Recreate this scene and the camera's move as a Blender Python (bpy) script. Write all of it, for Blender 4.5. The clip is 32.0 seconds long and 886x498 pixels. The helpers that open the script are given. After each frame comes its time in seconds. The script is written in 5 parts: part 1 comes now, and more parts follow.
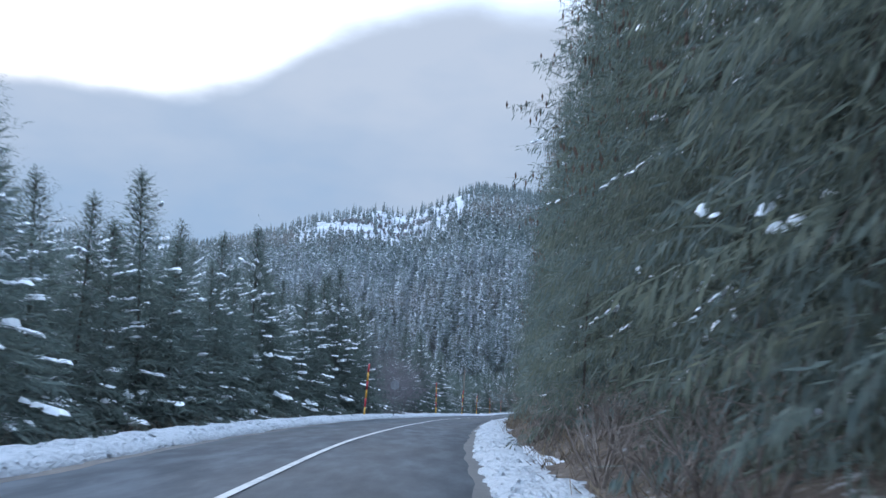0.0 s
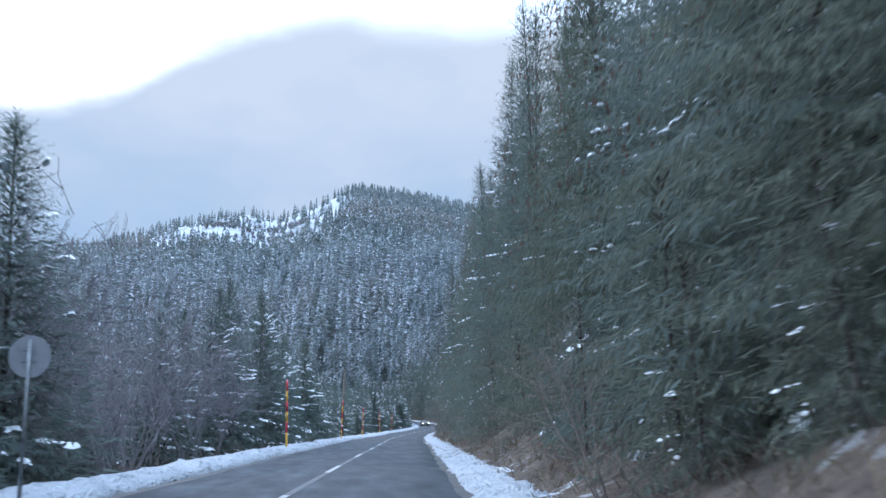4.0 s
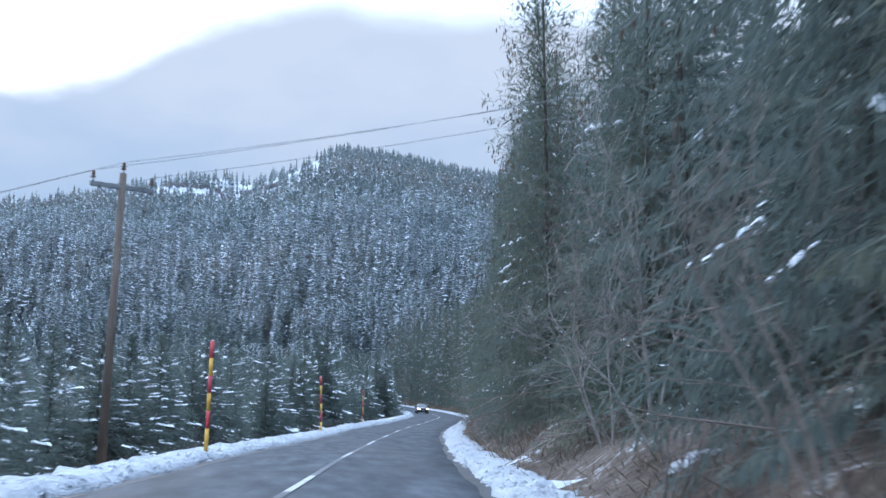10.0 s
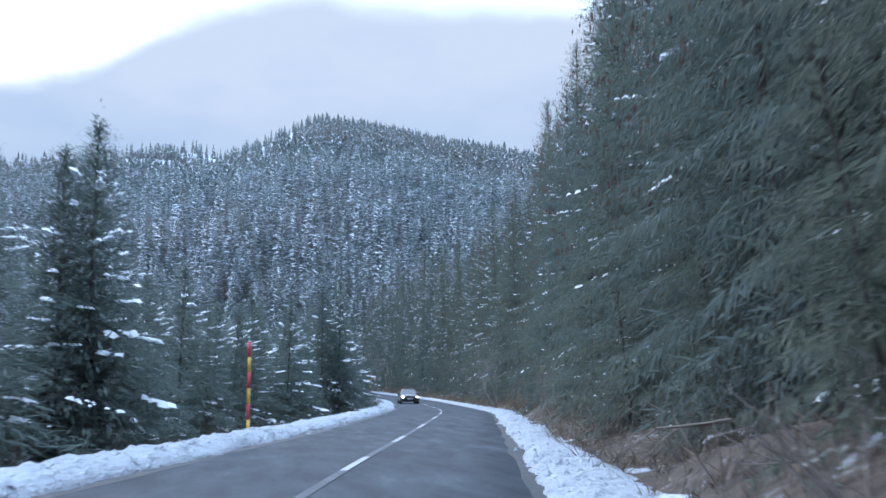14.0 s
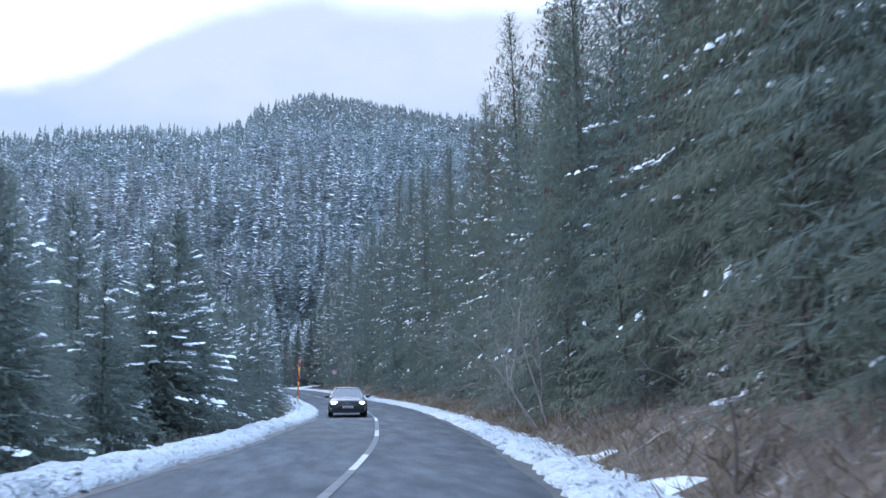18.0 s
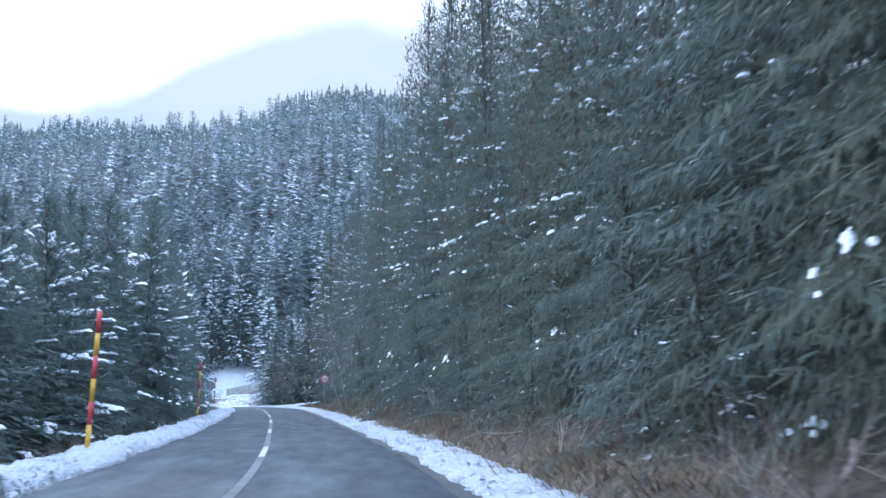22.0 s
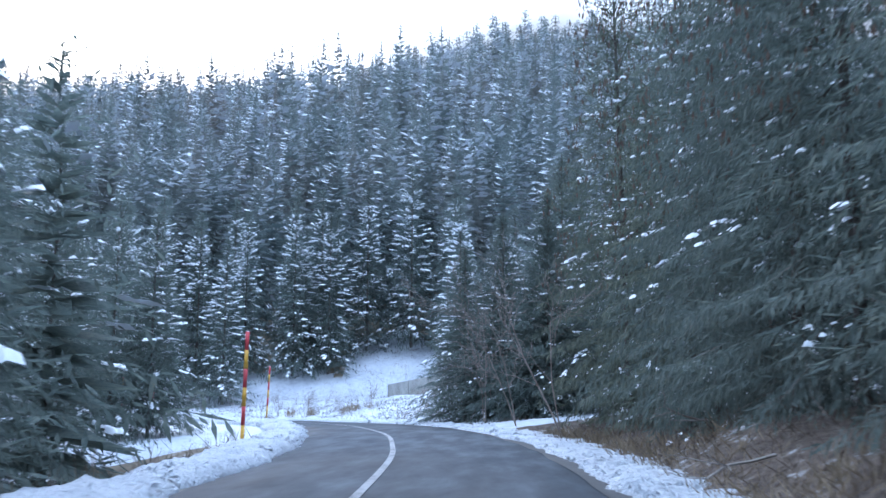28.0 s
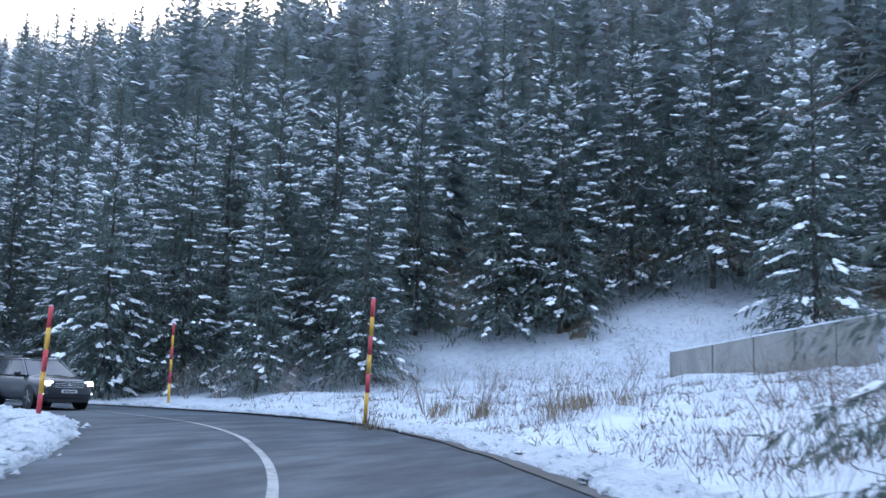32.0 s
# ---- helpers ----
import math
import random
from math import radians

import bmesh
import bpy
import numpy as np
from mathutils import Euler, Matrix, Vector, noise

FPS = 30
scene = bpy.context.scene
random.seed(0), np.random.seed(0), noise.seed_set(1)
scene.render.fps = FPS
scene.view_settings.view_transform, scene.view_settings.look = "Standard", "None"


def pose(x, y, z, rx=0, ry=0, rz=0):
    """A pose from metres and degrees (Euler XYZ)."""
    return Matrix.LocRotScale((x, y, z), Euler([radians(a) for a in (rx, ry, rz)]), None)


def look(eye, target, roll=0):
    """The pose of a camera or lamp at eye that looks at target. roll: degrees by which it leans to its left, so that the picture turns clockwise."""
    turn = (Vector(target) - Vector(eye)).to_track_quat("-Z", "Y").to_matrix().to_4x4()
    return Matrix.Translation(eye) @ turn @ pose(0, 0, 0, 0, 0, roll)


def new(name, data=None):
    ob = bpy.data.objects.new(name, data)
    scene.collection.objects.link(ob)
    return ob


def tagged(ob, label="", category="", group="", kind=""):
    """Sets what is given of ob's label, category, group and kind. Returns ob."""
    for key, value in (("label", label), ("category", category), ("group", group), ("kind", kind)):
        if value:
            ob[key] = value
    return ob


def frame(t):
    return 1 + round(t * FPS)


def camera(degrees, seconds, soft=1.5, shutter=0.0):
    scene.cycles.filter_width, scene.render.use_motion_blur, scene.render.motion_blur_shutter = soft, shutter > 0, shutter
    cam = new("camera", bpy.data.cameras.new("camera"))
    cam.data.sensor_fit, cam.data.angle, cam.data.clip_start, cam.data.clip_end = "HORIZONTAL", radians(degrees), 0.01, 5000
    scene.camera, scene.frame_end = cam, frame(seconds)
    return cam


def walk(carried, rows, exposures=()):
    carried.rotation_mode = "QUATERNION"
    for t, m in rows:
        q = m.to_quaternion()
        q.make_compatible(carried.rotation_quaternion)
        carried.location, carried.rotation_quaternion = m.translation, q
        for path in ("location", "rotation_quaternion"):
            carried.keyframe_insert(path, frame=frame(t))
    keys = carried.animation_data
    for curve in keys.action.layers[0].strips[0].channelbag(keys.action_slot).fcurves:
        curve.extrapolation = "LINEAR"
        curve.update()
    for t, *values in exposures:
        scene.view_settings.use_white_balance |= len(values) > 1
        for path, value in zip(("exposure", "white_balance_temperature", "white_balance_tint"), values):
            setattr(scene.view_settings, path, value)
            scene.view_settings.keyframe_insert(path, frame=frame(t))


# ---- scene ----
# camera and its drive: seconds, x, y, z, yaw, pitch, roll
cam = camera(47.4, 32.0, soft=1.5, shutter=0.3)
PATH = [
    (0.0, 0.00, -0.00, 1.30, -0.43, 8.49, -2.24),
    (0.5, -0.11, 6.69, 1.33, -1.31, 8.56, -2.08),
    (1.0, -0.16, 13.40, 1.36, -2.18, 8.61, -1.86),
    (1.5, -0.09, 20.15, 1.38, -3.16, 8.63, -1.71),
    (2.0, 0.02, 26.92, 1.39, -4.25, 8.87, -1.28),
    (2.5, 0.24, 33.69, 1.38, -5.40, 9.31, -1.06),
    (3.0, 0.52, 40.46, 1.37, -6.28, 9.52, -0.63),
    (3.5, 0.89, 47.21, 1.35, -6.88, 9.55, -0.25),
    (4.0, 1.36, 54.05, 1.31, -7.21, 9.41, -0.24),
    (4.5, 1.99, 61.04, 1.29, -7.29, 9.17, -0.11),
    (6.5, 4.59, 90.23, 1.03, -7.18, 9.00, -0.04),
    (7.0, 5.29, 97.72, 0.96, -7.06, 9.05, -0.18),
    (7.5, 5.96, 105.27, 0.88, -6.77, 9.14, -0.62),
    (8.0, 6.63, 112.85, 0.79, -6.32, 9.32, -1.14),
    (8.5, 7.43, 120.43, 0.72, -6.33, 9.29, -1.05),
    (9.0, 8.11, 127.89, 0.64, -6.90, 9.15, -0.98),
    (9.5, 8.85, 135.28, 0.55, -7.46, 8.88, -0.69),
    (10.0, 9.68, 142.63, 0.47, -7.84, 8.71, -0.56),
    (10.5, 10.54, 149.95, 0.41, -8.05, 8.75, -0.66),
    (11.0, 11.34, 157.28, 0.33, -7.87, 8.73, -0.91),
    (11.5, 12.13, 164.60, 0.23, -7.26, 8.65, -1.22),
    (12.0, 12.85, 171.87, 0.14, -6.91, 8.73, -1.38),
    (12.5, 13.62, 179.00, 0.05, -7.13, 8.78, -1.35),
    (13.0, 14.36, 185.95, -0.02, -7.65, 8.47, -1.18),
    (13.5, 15.22, 192.73, -0.03, -8.21, 8.27, -0.72),
    (14.0, 16.25, 199.38, -0.05, -8.63, 8.15, -0.16),
    (14.5, 17.41, 205.95, -0.05, -8.86, 8.19, 0.17),
    (16.5, 22.20, 231.95, -0.01, -8.52, 7.54, 0.45),
    (17.0, 23.40, 238.32, 0.03, -8.68, 7.82, 0.37),
    (17.5, 24.50, 244.64, 0.08, -8.91, 8.24, 0.39),
    (18.0, 25.50, 250.92, 0.10, -8.60, 8.07, 0.40),
    (18.5, 26.41, 257.17, 0.10, -8.16, 7.89, 0.52),
    (19.0, 27.27, 263.39, 0.08, -8.06, 8.28, 0.83),
    (19.5, 28.13, 269.59, 0.06, -8.26, 8.76, 1.15),
    (20.0, 28.94, 275.77, 0.04, -7.92, 8.65, 1.17),
    (20.5, 29.72, 281.94, 0.04, -7.27, 8.39, 0.93),
    (21.0, 30.38, 288.07, 0.05, -6.70, 8.45, 0.60),
    (21.5, 30.96, 294.16, 0.09, -6.38, 8.83, 0.50),
    (22.0, 31.37, 300.19, 0.14, -6.26, 9.18, 0.25),
    (22.5, 31.56, 306.16, 0.20, -5.22, 8.80, 0.24),
    (23.0, 31.54, 312.08, 0.28, -3.59, 8.39, -0.20),
    (23.5, 31.38, 317.98, 0.38, -2.02, 8.68, -0.78),
    (24.0, 31.21, 323.87, 0.48, -0.72, 9.38, -1.49),
    (24.5, 30.97, 329.79, 0.57, 0.55, 9.60, -1.67),
    (25.0, 30.72, 335.73, 0.67, 1.52, 9.49, -1.87),
    (25.5, 30.42, 341.69, 0.75, 2.44, 9.18, -1.94),
    (26.0, 30.05, 347.54, 0.87, 3.41, 9.07, -1.83),
    (26.5, 29.65, 353.43, 0.99, 4.08, 9.13, -1.70),
    (28.5, 28.00, 376.30, 1.42, 5.43, 9.35, 0.10),
    (29.0, 27.54, 381.66, 1.50, 5.05, 9.46, 0.50),
    (29.5, 26.98, 386.86, 1.59, 5.87, 9.00, 0.16),
    (30.0, 26.31, 391.94, 1.68, 7.29, 8.74, -0.43),
    (30.5, 25.58, 396.90, 1.77, 9.37, 8.56, -1.02),
    (31.0, 24.74, 401.71, 1.87, 12.74, 8.12, -1.53),
    (31.5, 23.70, 406.34, 1.96, 17.91, 7.52, -1.75),
    (32.0, 22.59, 410.87, 2.05, 21.38, 7.70, -1.67),
]
# seconds, stops, kelvin, tint of the automatic camera
EXPOSURES = [(0.0, 0.16, 5900, 11), (2.0, 0.30, 5880, 11), (8.0, 0.42, 5880, 12), (12.0, 0.36, 5830, 12), (16.0, 0.5, 5780, 13), (20.0, 0.6, 5750, 14), (24.0, 0.7, 5650, 14), (27.0, 0.58, 5650, 14), (30.0, 0.24, 5850, 14), (32.0, 0.04, 5880, 14)]
walk(cam, [(t, pose(x, y, z, 90 + pitch, roll, yaw)) for t, x, y, z, yaw, pitch, roll in PATH], EXPOSURES)

# ---- sky, sun ----
world = bpy.data.worlds.new("sky")
scene.world = world
world.use_nodes = True


def node(tree, kind, **values):
    n = tree.nodes.new(kind)
    for key, v in values.items():
        if key in n.inputs:
            n.inputs[key].default_value = v
    return n


def build_sky():
    nt = world.node_tree
    nt.nodes.clear()
    L = nt.links.new
    out = node(nt, "ShaderNodeOutputWorld")
    back = node(nt, "ShaderNodeBackground", Strength=1.0)
    L(back.outputs[0], out.inputs[0])
    clear = node(nt, "ShaderNodeTexSky")
    clear.sky_type = "NISHITA"
    clear.sun_disc = False
    clear.sun_elevation, clear.sun_rotation = radians(24), radians(-32)
    clear.dust_density = 3.0
    clear_gain = node(nt, "ShaderNodeVectorMath")
    clear_gain.operation = "SCALE"
    clear_gain.inputs[3].default_value = 0.06
    L(clear.outputs[0], clear_gain.inputs[0])
    # high thin cloud over the whole dome, brighter towards the zenith
    co = node(nt, "ShaderNodeTexCoord")
    sep = node(nt, "ShaderNodeSeparateXYZ")
    L(co.outputs["Generated"], sep.inputs[0])
    rise = node(nt, "ShaderNodeValToRGB")
    e = rise.color_ramp.elements
    e[0].position, e[0].color = 0.22, (0.70, 0.83, 0.98, 1)
    e[1].position, e[1].color = 0.95, (1.70, 2.15, 2.75, 1)
    L(sep.outputs[2], rise.inputs[0])
    veil = node(nt, "ShaderNodeVectorMath")
    veil.operation = "ADD"
    L(rise.outputs[0], veil.inputs[1])
    L(clear_gain.outputs[0], veil.inputs[0])
    # the bank of cloud over the ridge

    def math_(op, a, b=0.0, c=0.0):
        m = node(nt, "ShaderNodeMath")
        m.operation = op
        for i, v in enumerate((a, b, c)):
            if isinstance(v, (int, float)):
                m.inputs[i].default_value = v
            else:
                L(v, m.inputs[i])
        return m.outputs[0]

    billow = node(nt, "ShaderNodeTexNoise", Scale=6.5, Detail=5.0, Roughness=0.5)
    squash = node(nt, "ShaderNodeMapping")
    squash.inputs["Scale"].default_value = (1.0, 1.0, 2.2)
    L(co.outputs["Generated"], squash.inputs[0])
    L(squash.outputs[0], billow.inputs["Vector"])
    # the top of the bank: low in the west, a dome over the ridge, level in the east
    top = node(nt, "ShaderNodeValToRGB")
    top.color_ramp.interpolation = "B_SPLINE"
    tops = top.color_ramp.elements
    for k, (x, h) in enumerate(((-0.5, 0.28), (-0.30, 0.288), (-0.20, 0.296), (-0.13, 0.338), (-0.03, 0.386), (0.05, 0.381), (0.2, 0.372), (0.45, 0.37))):
        el = tops[k] if k < 2 else tops.new(x + 0.5)
        el.position, el.color = x + 0.5, (h, h, h, 1)
    L(math_("ADD", sep.outputs[0], 0.5), top.inputs[0])
    edge = top.outputs[0]
    edge = math_("ADD", edge, math_("MULTIPLY", math_("SUBTRACT", billow.outputs[0], 0.5), 0.05))
    above = math_("SUBTRACT", sep.outputs[2], edge)
    fac = node(nt, "ShaderNodeMapRange")
    fac.interpolation_type = "SMOOTHSTEP"
    fac.inputs["From Min"].default_value, fac.inputs["From Max"].default_value = -0.024, 0.024
    L(above, fac.inputs["Value"])
    bank = node(nt, "ShaderNodeValToRGB")
    el = bank.color_ramp.elements
    el[0].position, el[0].color = 0.05, (0.27, 0.41, 0.58, 1)
    el[1].position, el[1].color = 0.34, (0.50, 0.555, 0.63, 1)
    mid = el.new(0.20)
    mid.color = (0.385, 0.475, 0.59, 1)
    soft = math_("ADD", sep.outputs[2], math_("MULTIPLY", math_("SUBTRACT", billow.outputs[0], 0.5), 0.30))
    L(soft, bank.inputs[0])
    mix = node(nt, "ShaderNodeMix")
    mix.data_type = "RGBA"
    L(fac.outputs[0], mix.inputs["Factor"])
    L(bank.outputs[0], mix.inputs["A"])
    L(veil.outputs[0], mix.inputs["B"])
    L(mix.outputs["Result"], back.inputs[0])


build_sky()
sun = new("sun", bpy.data.lights.new("sun", "SUN"))
sun.data.energy, sun.data.angle, sun.data.color = 0.5, radians(25), (1.0, 0.95, 0.88)
sun.matrix_world = look((0, 0, 60), Vector((0, 0, 60)) - Vector((math.sin(radians(-32)) * math.cos(radians(24)), math.cos(radians(-32)) * math.cos(radians(24)), math.sin(radians(24)))))

# ---- materials ----


def material(name, colors, scale=4.0, rough=0.8, bump=0.0, bump_scale=None, metal=0.0, detail=6.0, spread=(0.35, 0.65), vary=0.0, spec=0.5, stretch=(1, 1, 1), trans=0.0, coat=0.0, rough_to=None):
    m = bpy.data.materials.new(name)
    m.use_nodes = True
    nt = m.node_tree
    L = nt.links.new
    b = nt.nodes["Principled BSDF"]
    b.inputs["Roughness"].default_value, b.inputs["Metallic"].default_value = rough, metal
    b.inputs["Specular IOR Level"].default_value = spec
    b.inputs["Coat Weight"].default_value = coat
    co = node(nt, "ShaderNodeTexCoord")
    mp = node(nt, "ShaderNodeMapping")
    mp.inputs["Scale"].default_value = stretch
    L(co.outputs["Object"], mp.inputs[0])
    n = node(nt, "ShaderNodeTexNoise", Scale=scale, Detail=detail, Roughness=0.6)
    L(mp.outputs[0], n.inputs["Vector"])
    big = node(nt, "ShaderNodeTexNoise", Scale=scale * 0.13, Detail=3.0)
    L(mp.outputs[0], big.inputs["Vector"])
    add = node(nt, "ShaderNodeMath")
    add.operation = "MULTIPLY_ADD"
    L(n.outputs[0], add.inputs[0])
    add.inputs[1].default_value = 0.6
    half = node(nt, "ShaderNodeMath")
    half.operation = "MULTIPLY"
    half.inputs[1].default_value = 0.4
    L(big.outputs[0], half.inputs[0])
    L(half.outputs[0], add.inputs[2])
    ramp = node(nt, "ShaderNodeValToRGB")
    e = ramp.color_ramp.elements
    for i, c in enumerate(colors):
        p = spread[0] + (spread[1] - spread[0]) * i / max(1, len(colors) - 1)
        if i < 2:
            e[i].position, e[i].color = p, (*c, 1)
        else:
            e.new(p).color = (*c, 1)
    L(add.outputs[0], ramp.inputs[0])
    col = ramp.outputs[0]
    if vary:
        info = node(nt, "ShaderNodeObjectInfo")
        hsv = node(nt, "ShaderNodeHueSaturation")
        rng_ = node(nt, "ShaderNodeMapRange")
        rng_.inputs["To Min"].default_value, rng_.inputs["To Max"].default_value = 1 - vary, 1 + vary
        L(info.outputs["Random"], rng_.inputs["Value"])
        L(rng_.outputs[0], hsv.inputs["Value"])
        L(col, hsv.inputs["Color"])
        col = hsv.outputs[0]
    L(col, b.inputs["Base Color"])
    if rough_to is not None:
        rr = node(nt, "ShaderNodeMapRange")
        rr.inputs["From Min"].default_value, rr.inputs["From Max"].default_value = spread
        rr.inputs["To Min"].default_value, rr.inputs["To Max"].default_value = rough, rough_to
        L(big.outputs[0], rr.inputs["Value"])
        L(rr.outputs[0], b.inputs["Roughness"])
    if bump:
        bn = node(nt, "ShaderNodeTexNoise", Scale=bump_scale or scale * 3, Detail=5.0)
        L(co.outputs["Object"], bn.inputs["Vector"])
        bp = node(nt, "ShaderNodeBump", Strength=min(1.0, bump * 8), Distance=bump)
        L(bn.outputs[0], bp.inputs["Height"])
        L(bp.outputs[0], b.inputs["Normal"])
    if trans:
        thin = node(nt, "ShaderNodeBsdfTranslucent")
        L(col, thin.inputs[0])
        both = node(nt, "ShaderNodeMixShader")
        both.inputs[0].default_value = trans
        L(b.outputs[0], both.inputs[1])
        L(thin.outputs[0], both.inputs[2])
        L(both.outputs[0], nt.nodes["Material Output"].inputs[0])
    return m


def glow(name, color, strength):
    m = bpy.data.materials.new(name)
    m.use_nodes = True
    b = m.node_tree.nodes["Principled BSDF"]
    b.inputs["Base Color"].default_value = (*color, 1)
    b.inputs["Emission Color"].default_value, b.inputs["Emission Strength"].default_value = (*color, 1), strength
    return m


SNOW = material("snow", [(0.38, 0.41, 0.46), (0.50, 0.535, 0.585), (0.57, 0.60, 0.64)], 3.0, 0.7, 0.04, 9.0, spec=0.3)
# snow on the massed woods, toned down in colour to imitate haze
HAZED_SNOW = material("hazed_snow", [(0.58, 0.63, 0.69), (0.68, 0.72, 0.77), (0.75, 0.78, 0.82)], 0.5, 0.8, spec=0.3)
FRESH_SNOW = material("fresh_snow", [(0.76, 0.80, 0.86), (0.84, 0.87, 0.91), (0.88, 0.90, 0.93)], 3.0, 0.7, 0.03, 9.0, spec=0.3)
DIRTY_SNOW = material("verge_snow", [(0.18, 0.18, 0.185), (0.44, 0.475, 0.52), (0.55, 0.58, 0.62)], 7.0, 0.75, 0.16, 12.0, spread=(0.30, 0.52), spec=0.3)
EARTH = material("bank_earth", [(0.03, 0.023, 0.02), (0.075, 0.056, 0.045), (0.13, 0.10, 0.078), (0.62, 0.66, 0.70)], 3.4, 0.95, 0.2, 6.0, spread=(0.32, 0.70))
FLOOR = material("forest_floor", [(0.06, 0.045, 0.035), (0.13, 0.10, 0.075), (0.20, 0.16, 0.11), (0.78, 0.82, 0.87)], 1.3, 0.95, 0.05, 6.0, spread=(0.32, 0.62))
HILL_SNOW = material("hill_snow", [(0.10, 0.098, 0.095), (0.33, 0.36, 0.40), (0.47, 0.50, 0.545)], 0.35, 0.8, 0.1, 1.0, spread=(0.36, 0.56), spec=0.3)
ASPHALT = material("asphalt", [(0.029, 0.035, 0.043), (0.056, 0.066, 0.078), (0.10, 0.113, 0.13)], 1.6, 0.68, 0.004, 120.0, spread=(0.38, 0.64), spec=0.22, rough_to=0.92, stretch=(1.0, 0.22, 1.0))
PAINT = material("line_paint", [(0.19, 0.195, 0.20), (0.36, 0.367, 0.373), (0.47, 0.475, 0.48)], 6.0, 0.6, spread=(0.34, 0.55))
WORN = material("worn_paint", [(0.09, 0.095, 0.10), (0.20, 0.207, 0.213), (0.29, 0.295, 0.30)], 6.0, 0.7, spread=(0.34, 0.55))
FADED = material("faded_paint", [(0.04, 0.046, 0.054), (0.075, 0.084, 0.096), (0.13, 0.138, 0.15)], 2.5, 0.6, spread=(0.36, 0.66))
NEEDLES = material("spruce_needles", [(0.085, 0.115, 0.108), (0.15, 0.188, 0.172), (0.225, 0.262, 0.222)], 7.0, 0.75, spread=(0.33, 0.67), vary=0.16, spec=0.25, trans=0.45, detail=4.0)
NEEDLES_WARM = material("spruce_needles_olive", [(0.088, 0.110, 0.092), (0.155, 0.182, 0.148), (0.238, 0.258, 0.19)], 7.0, 0.75, spread=(0.33, 0.67), vary=0.16, spec=0.25, trans=0.45, detail=4.0)
# needles of the distant woods, aerial haze mixed into a paler, bluer green
HAZED_NEEDLES = material("hazed_needles", [(0.14, 0.185, 0.185), (0.195, 0.232, 0.225), (0.25, 0.238, 0.222)], 0.09, 0.7, spread=(0.35, 0.65), spec=0.5, trans=0.5)
BROWN_WOOD = material("leafless_wood", [(0.17, 0.16, 0.165), (0.22, 0.205, 0.205), (0.27, 0.25, 0.245)], 0.05, 0.9, spec=0.2)
BARK = material("spruce_bark", [(0.05, 0.042, 0.036), (0.09, 0.075, 0.065), (0.14, 0.118, 0.10)], 9.0, 0.9, 0.02, 30.0, stretch=(1, 1, 0.3), vary=0.2)
THICKET = material("thicket_twig", [(0.13, 0.12, 0.132), (0.20, 0.185, 0.20), (0.27, 0.25, 0.265)], 5.0, 0.9, vary=0.2)
TWIG = material("bare_twig", [(0.14, 0.11, 0.095), (0.23, 0.19, 0.165), (0.33, 0.29, 0.26)], 5.0, 0.85, vary=0.25)
BIRCH = material("pale_bark", [(0.16, 0.145, 0.13), (0.27, 0.25, 0.23), (0.36, 0.335, 0.31)], 6.0, 0.8, stretch=(1, 1, 2.5))
CONE = material("spruce_cone", [(0.11, 0.075, 0.06), (0.17, 0.115, 0.09), (0.23, 0.16, 0.125)], 20.0, 0.8)
STRAW = material("dry_grass", [(0.12, 0.09, 0.056), (0.21, 0.157, 0.10), (0.31, 0.245, 0.165)], 2.0, 0.9)
WEED = material("dry_weed", [(0.07, 0.054, 0.042), (0.13, 0.098, 0.073), (0.20, 0.155, 0.115)], 3.0, 0.9)
CONCRETE = material("concrete", [(0.17, 0.16, 0.15), (0.30, 0.30, 0.28), (0.39, 0.385, 0.36)], 1.4, 0.9, 0.01, 18.0, stretch=(1.5, 1.5, 0.5), spread=(0.28, 0.62))
RED = material("pole_red", [(0.36, 0.035, 0.04), (0.52, 0.05, 0.06), (0.58, 0.09, 0.10)], 9.0, 0.55, vary=0.1)
YELLOW = material("pole_yellow", [(0.52, 0.27, 0.03), (0.72, 0.40, 0.05), (0.76, 0.47, 0.10)], 9.0, 0.55, vary=0.1)
WOOD = material("tarred_wood", [(0.07, 0.05, 0.04), (0.12, 0.09, 0.07), (0.17, 0.135, 0.11)], 8.0, 0.85, 0.01, 30.0, stretch=(1, 1, 0.15))
STEEL = material("grey_steel", [(0.16, 0.17, 0.18), (0.25, 0.26, 0.27), (0.31, 0.32, 0.33)], 7.0, 0.5, metal=0.7)
SIGN_BACK = material("sign_back", [(0.24, 0.25, 0.27), (0.31, 0.32, 0.34), (0.36, 0.37, 0.39)], 5.0, 0.5, metal=0.3)
SIGN_WHITE = material("sign_white", [(0.68, 0.68, 0.67), (0.78, 0.78, 0.77)], 8.0, 0.4)
SIGN_RED = material("sign_red", [(0.50, 0.03, 0.05), (0.60, 0.05, 0.07)], 8.0, 0.4)
SIGN_BLACK = material("sign_black", [(0.02, 0.02, 0.022), (0.03, 0.03, 0.033)], 8.0, 0.4)
CERAMIC = material("brown_ceramic", [(0.10, 0.06, 0.045), (0.15, 0.09, 0.065)], 9.0, 0.3)
CAR_BLACK = material("black_car_paint", [(0.012, 0.013, 0.016), (0.022, 0.023, 0.027)], 3.0, 0.28, coat=0.8)
CAR_DARK = material("dark_car_paint", [(0.018, 0.019, 0.026), (0.032, 0.033, 0.042)], 3.0, 0.3, coat=0.8)
CAR_GLASS = material("car_glass", [(0.03, 0.035, 0.045), (0.045, 0.05, 0.06)], 2.0, 0.08, spec=0.5)
CHROME = material("chrome", [(0.6, 0.61, 0.63), (0.7, 0.71, 0.73)], 4.0, 0.15, metal=1.0)
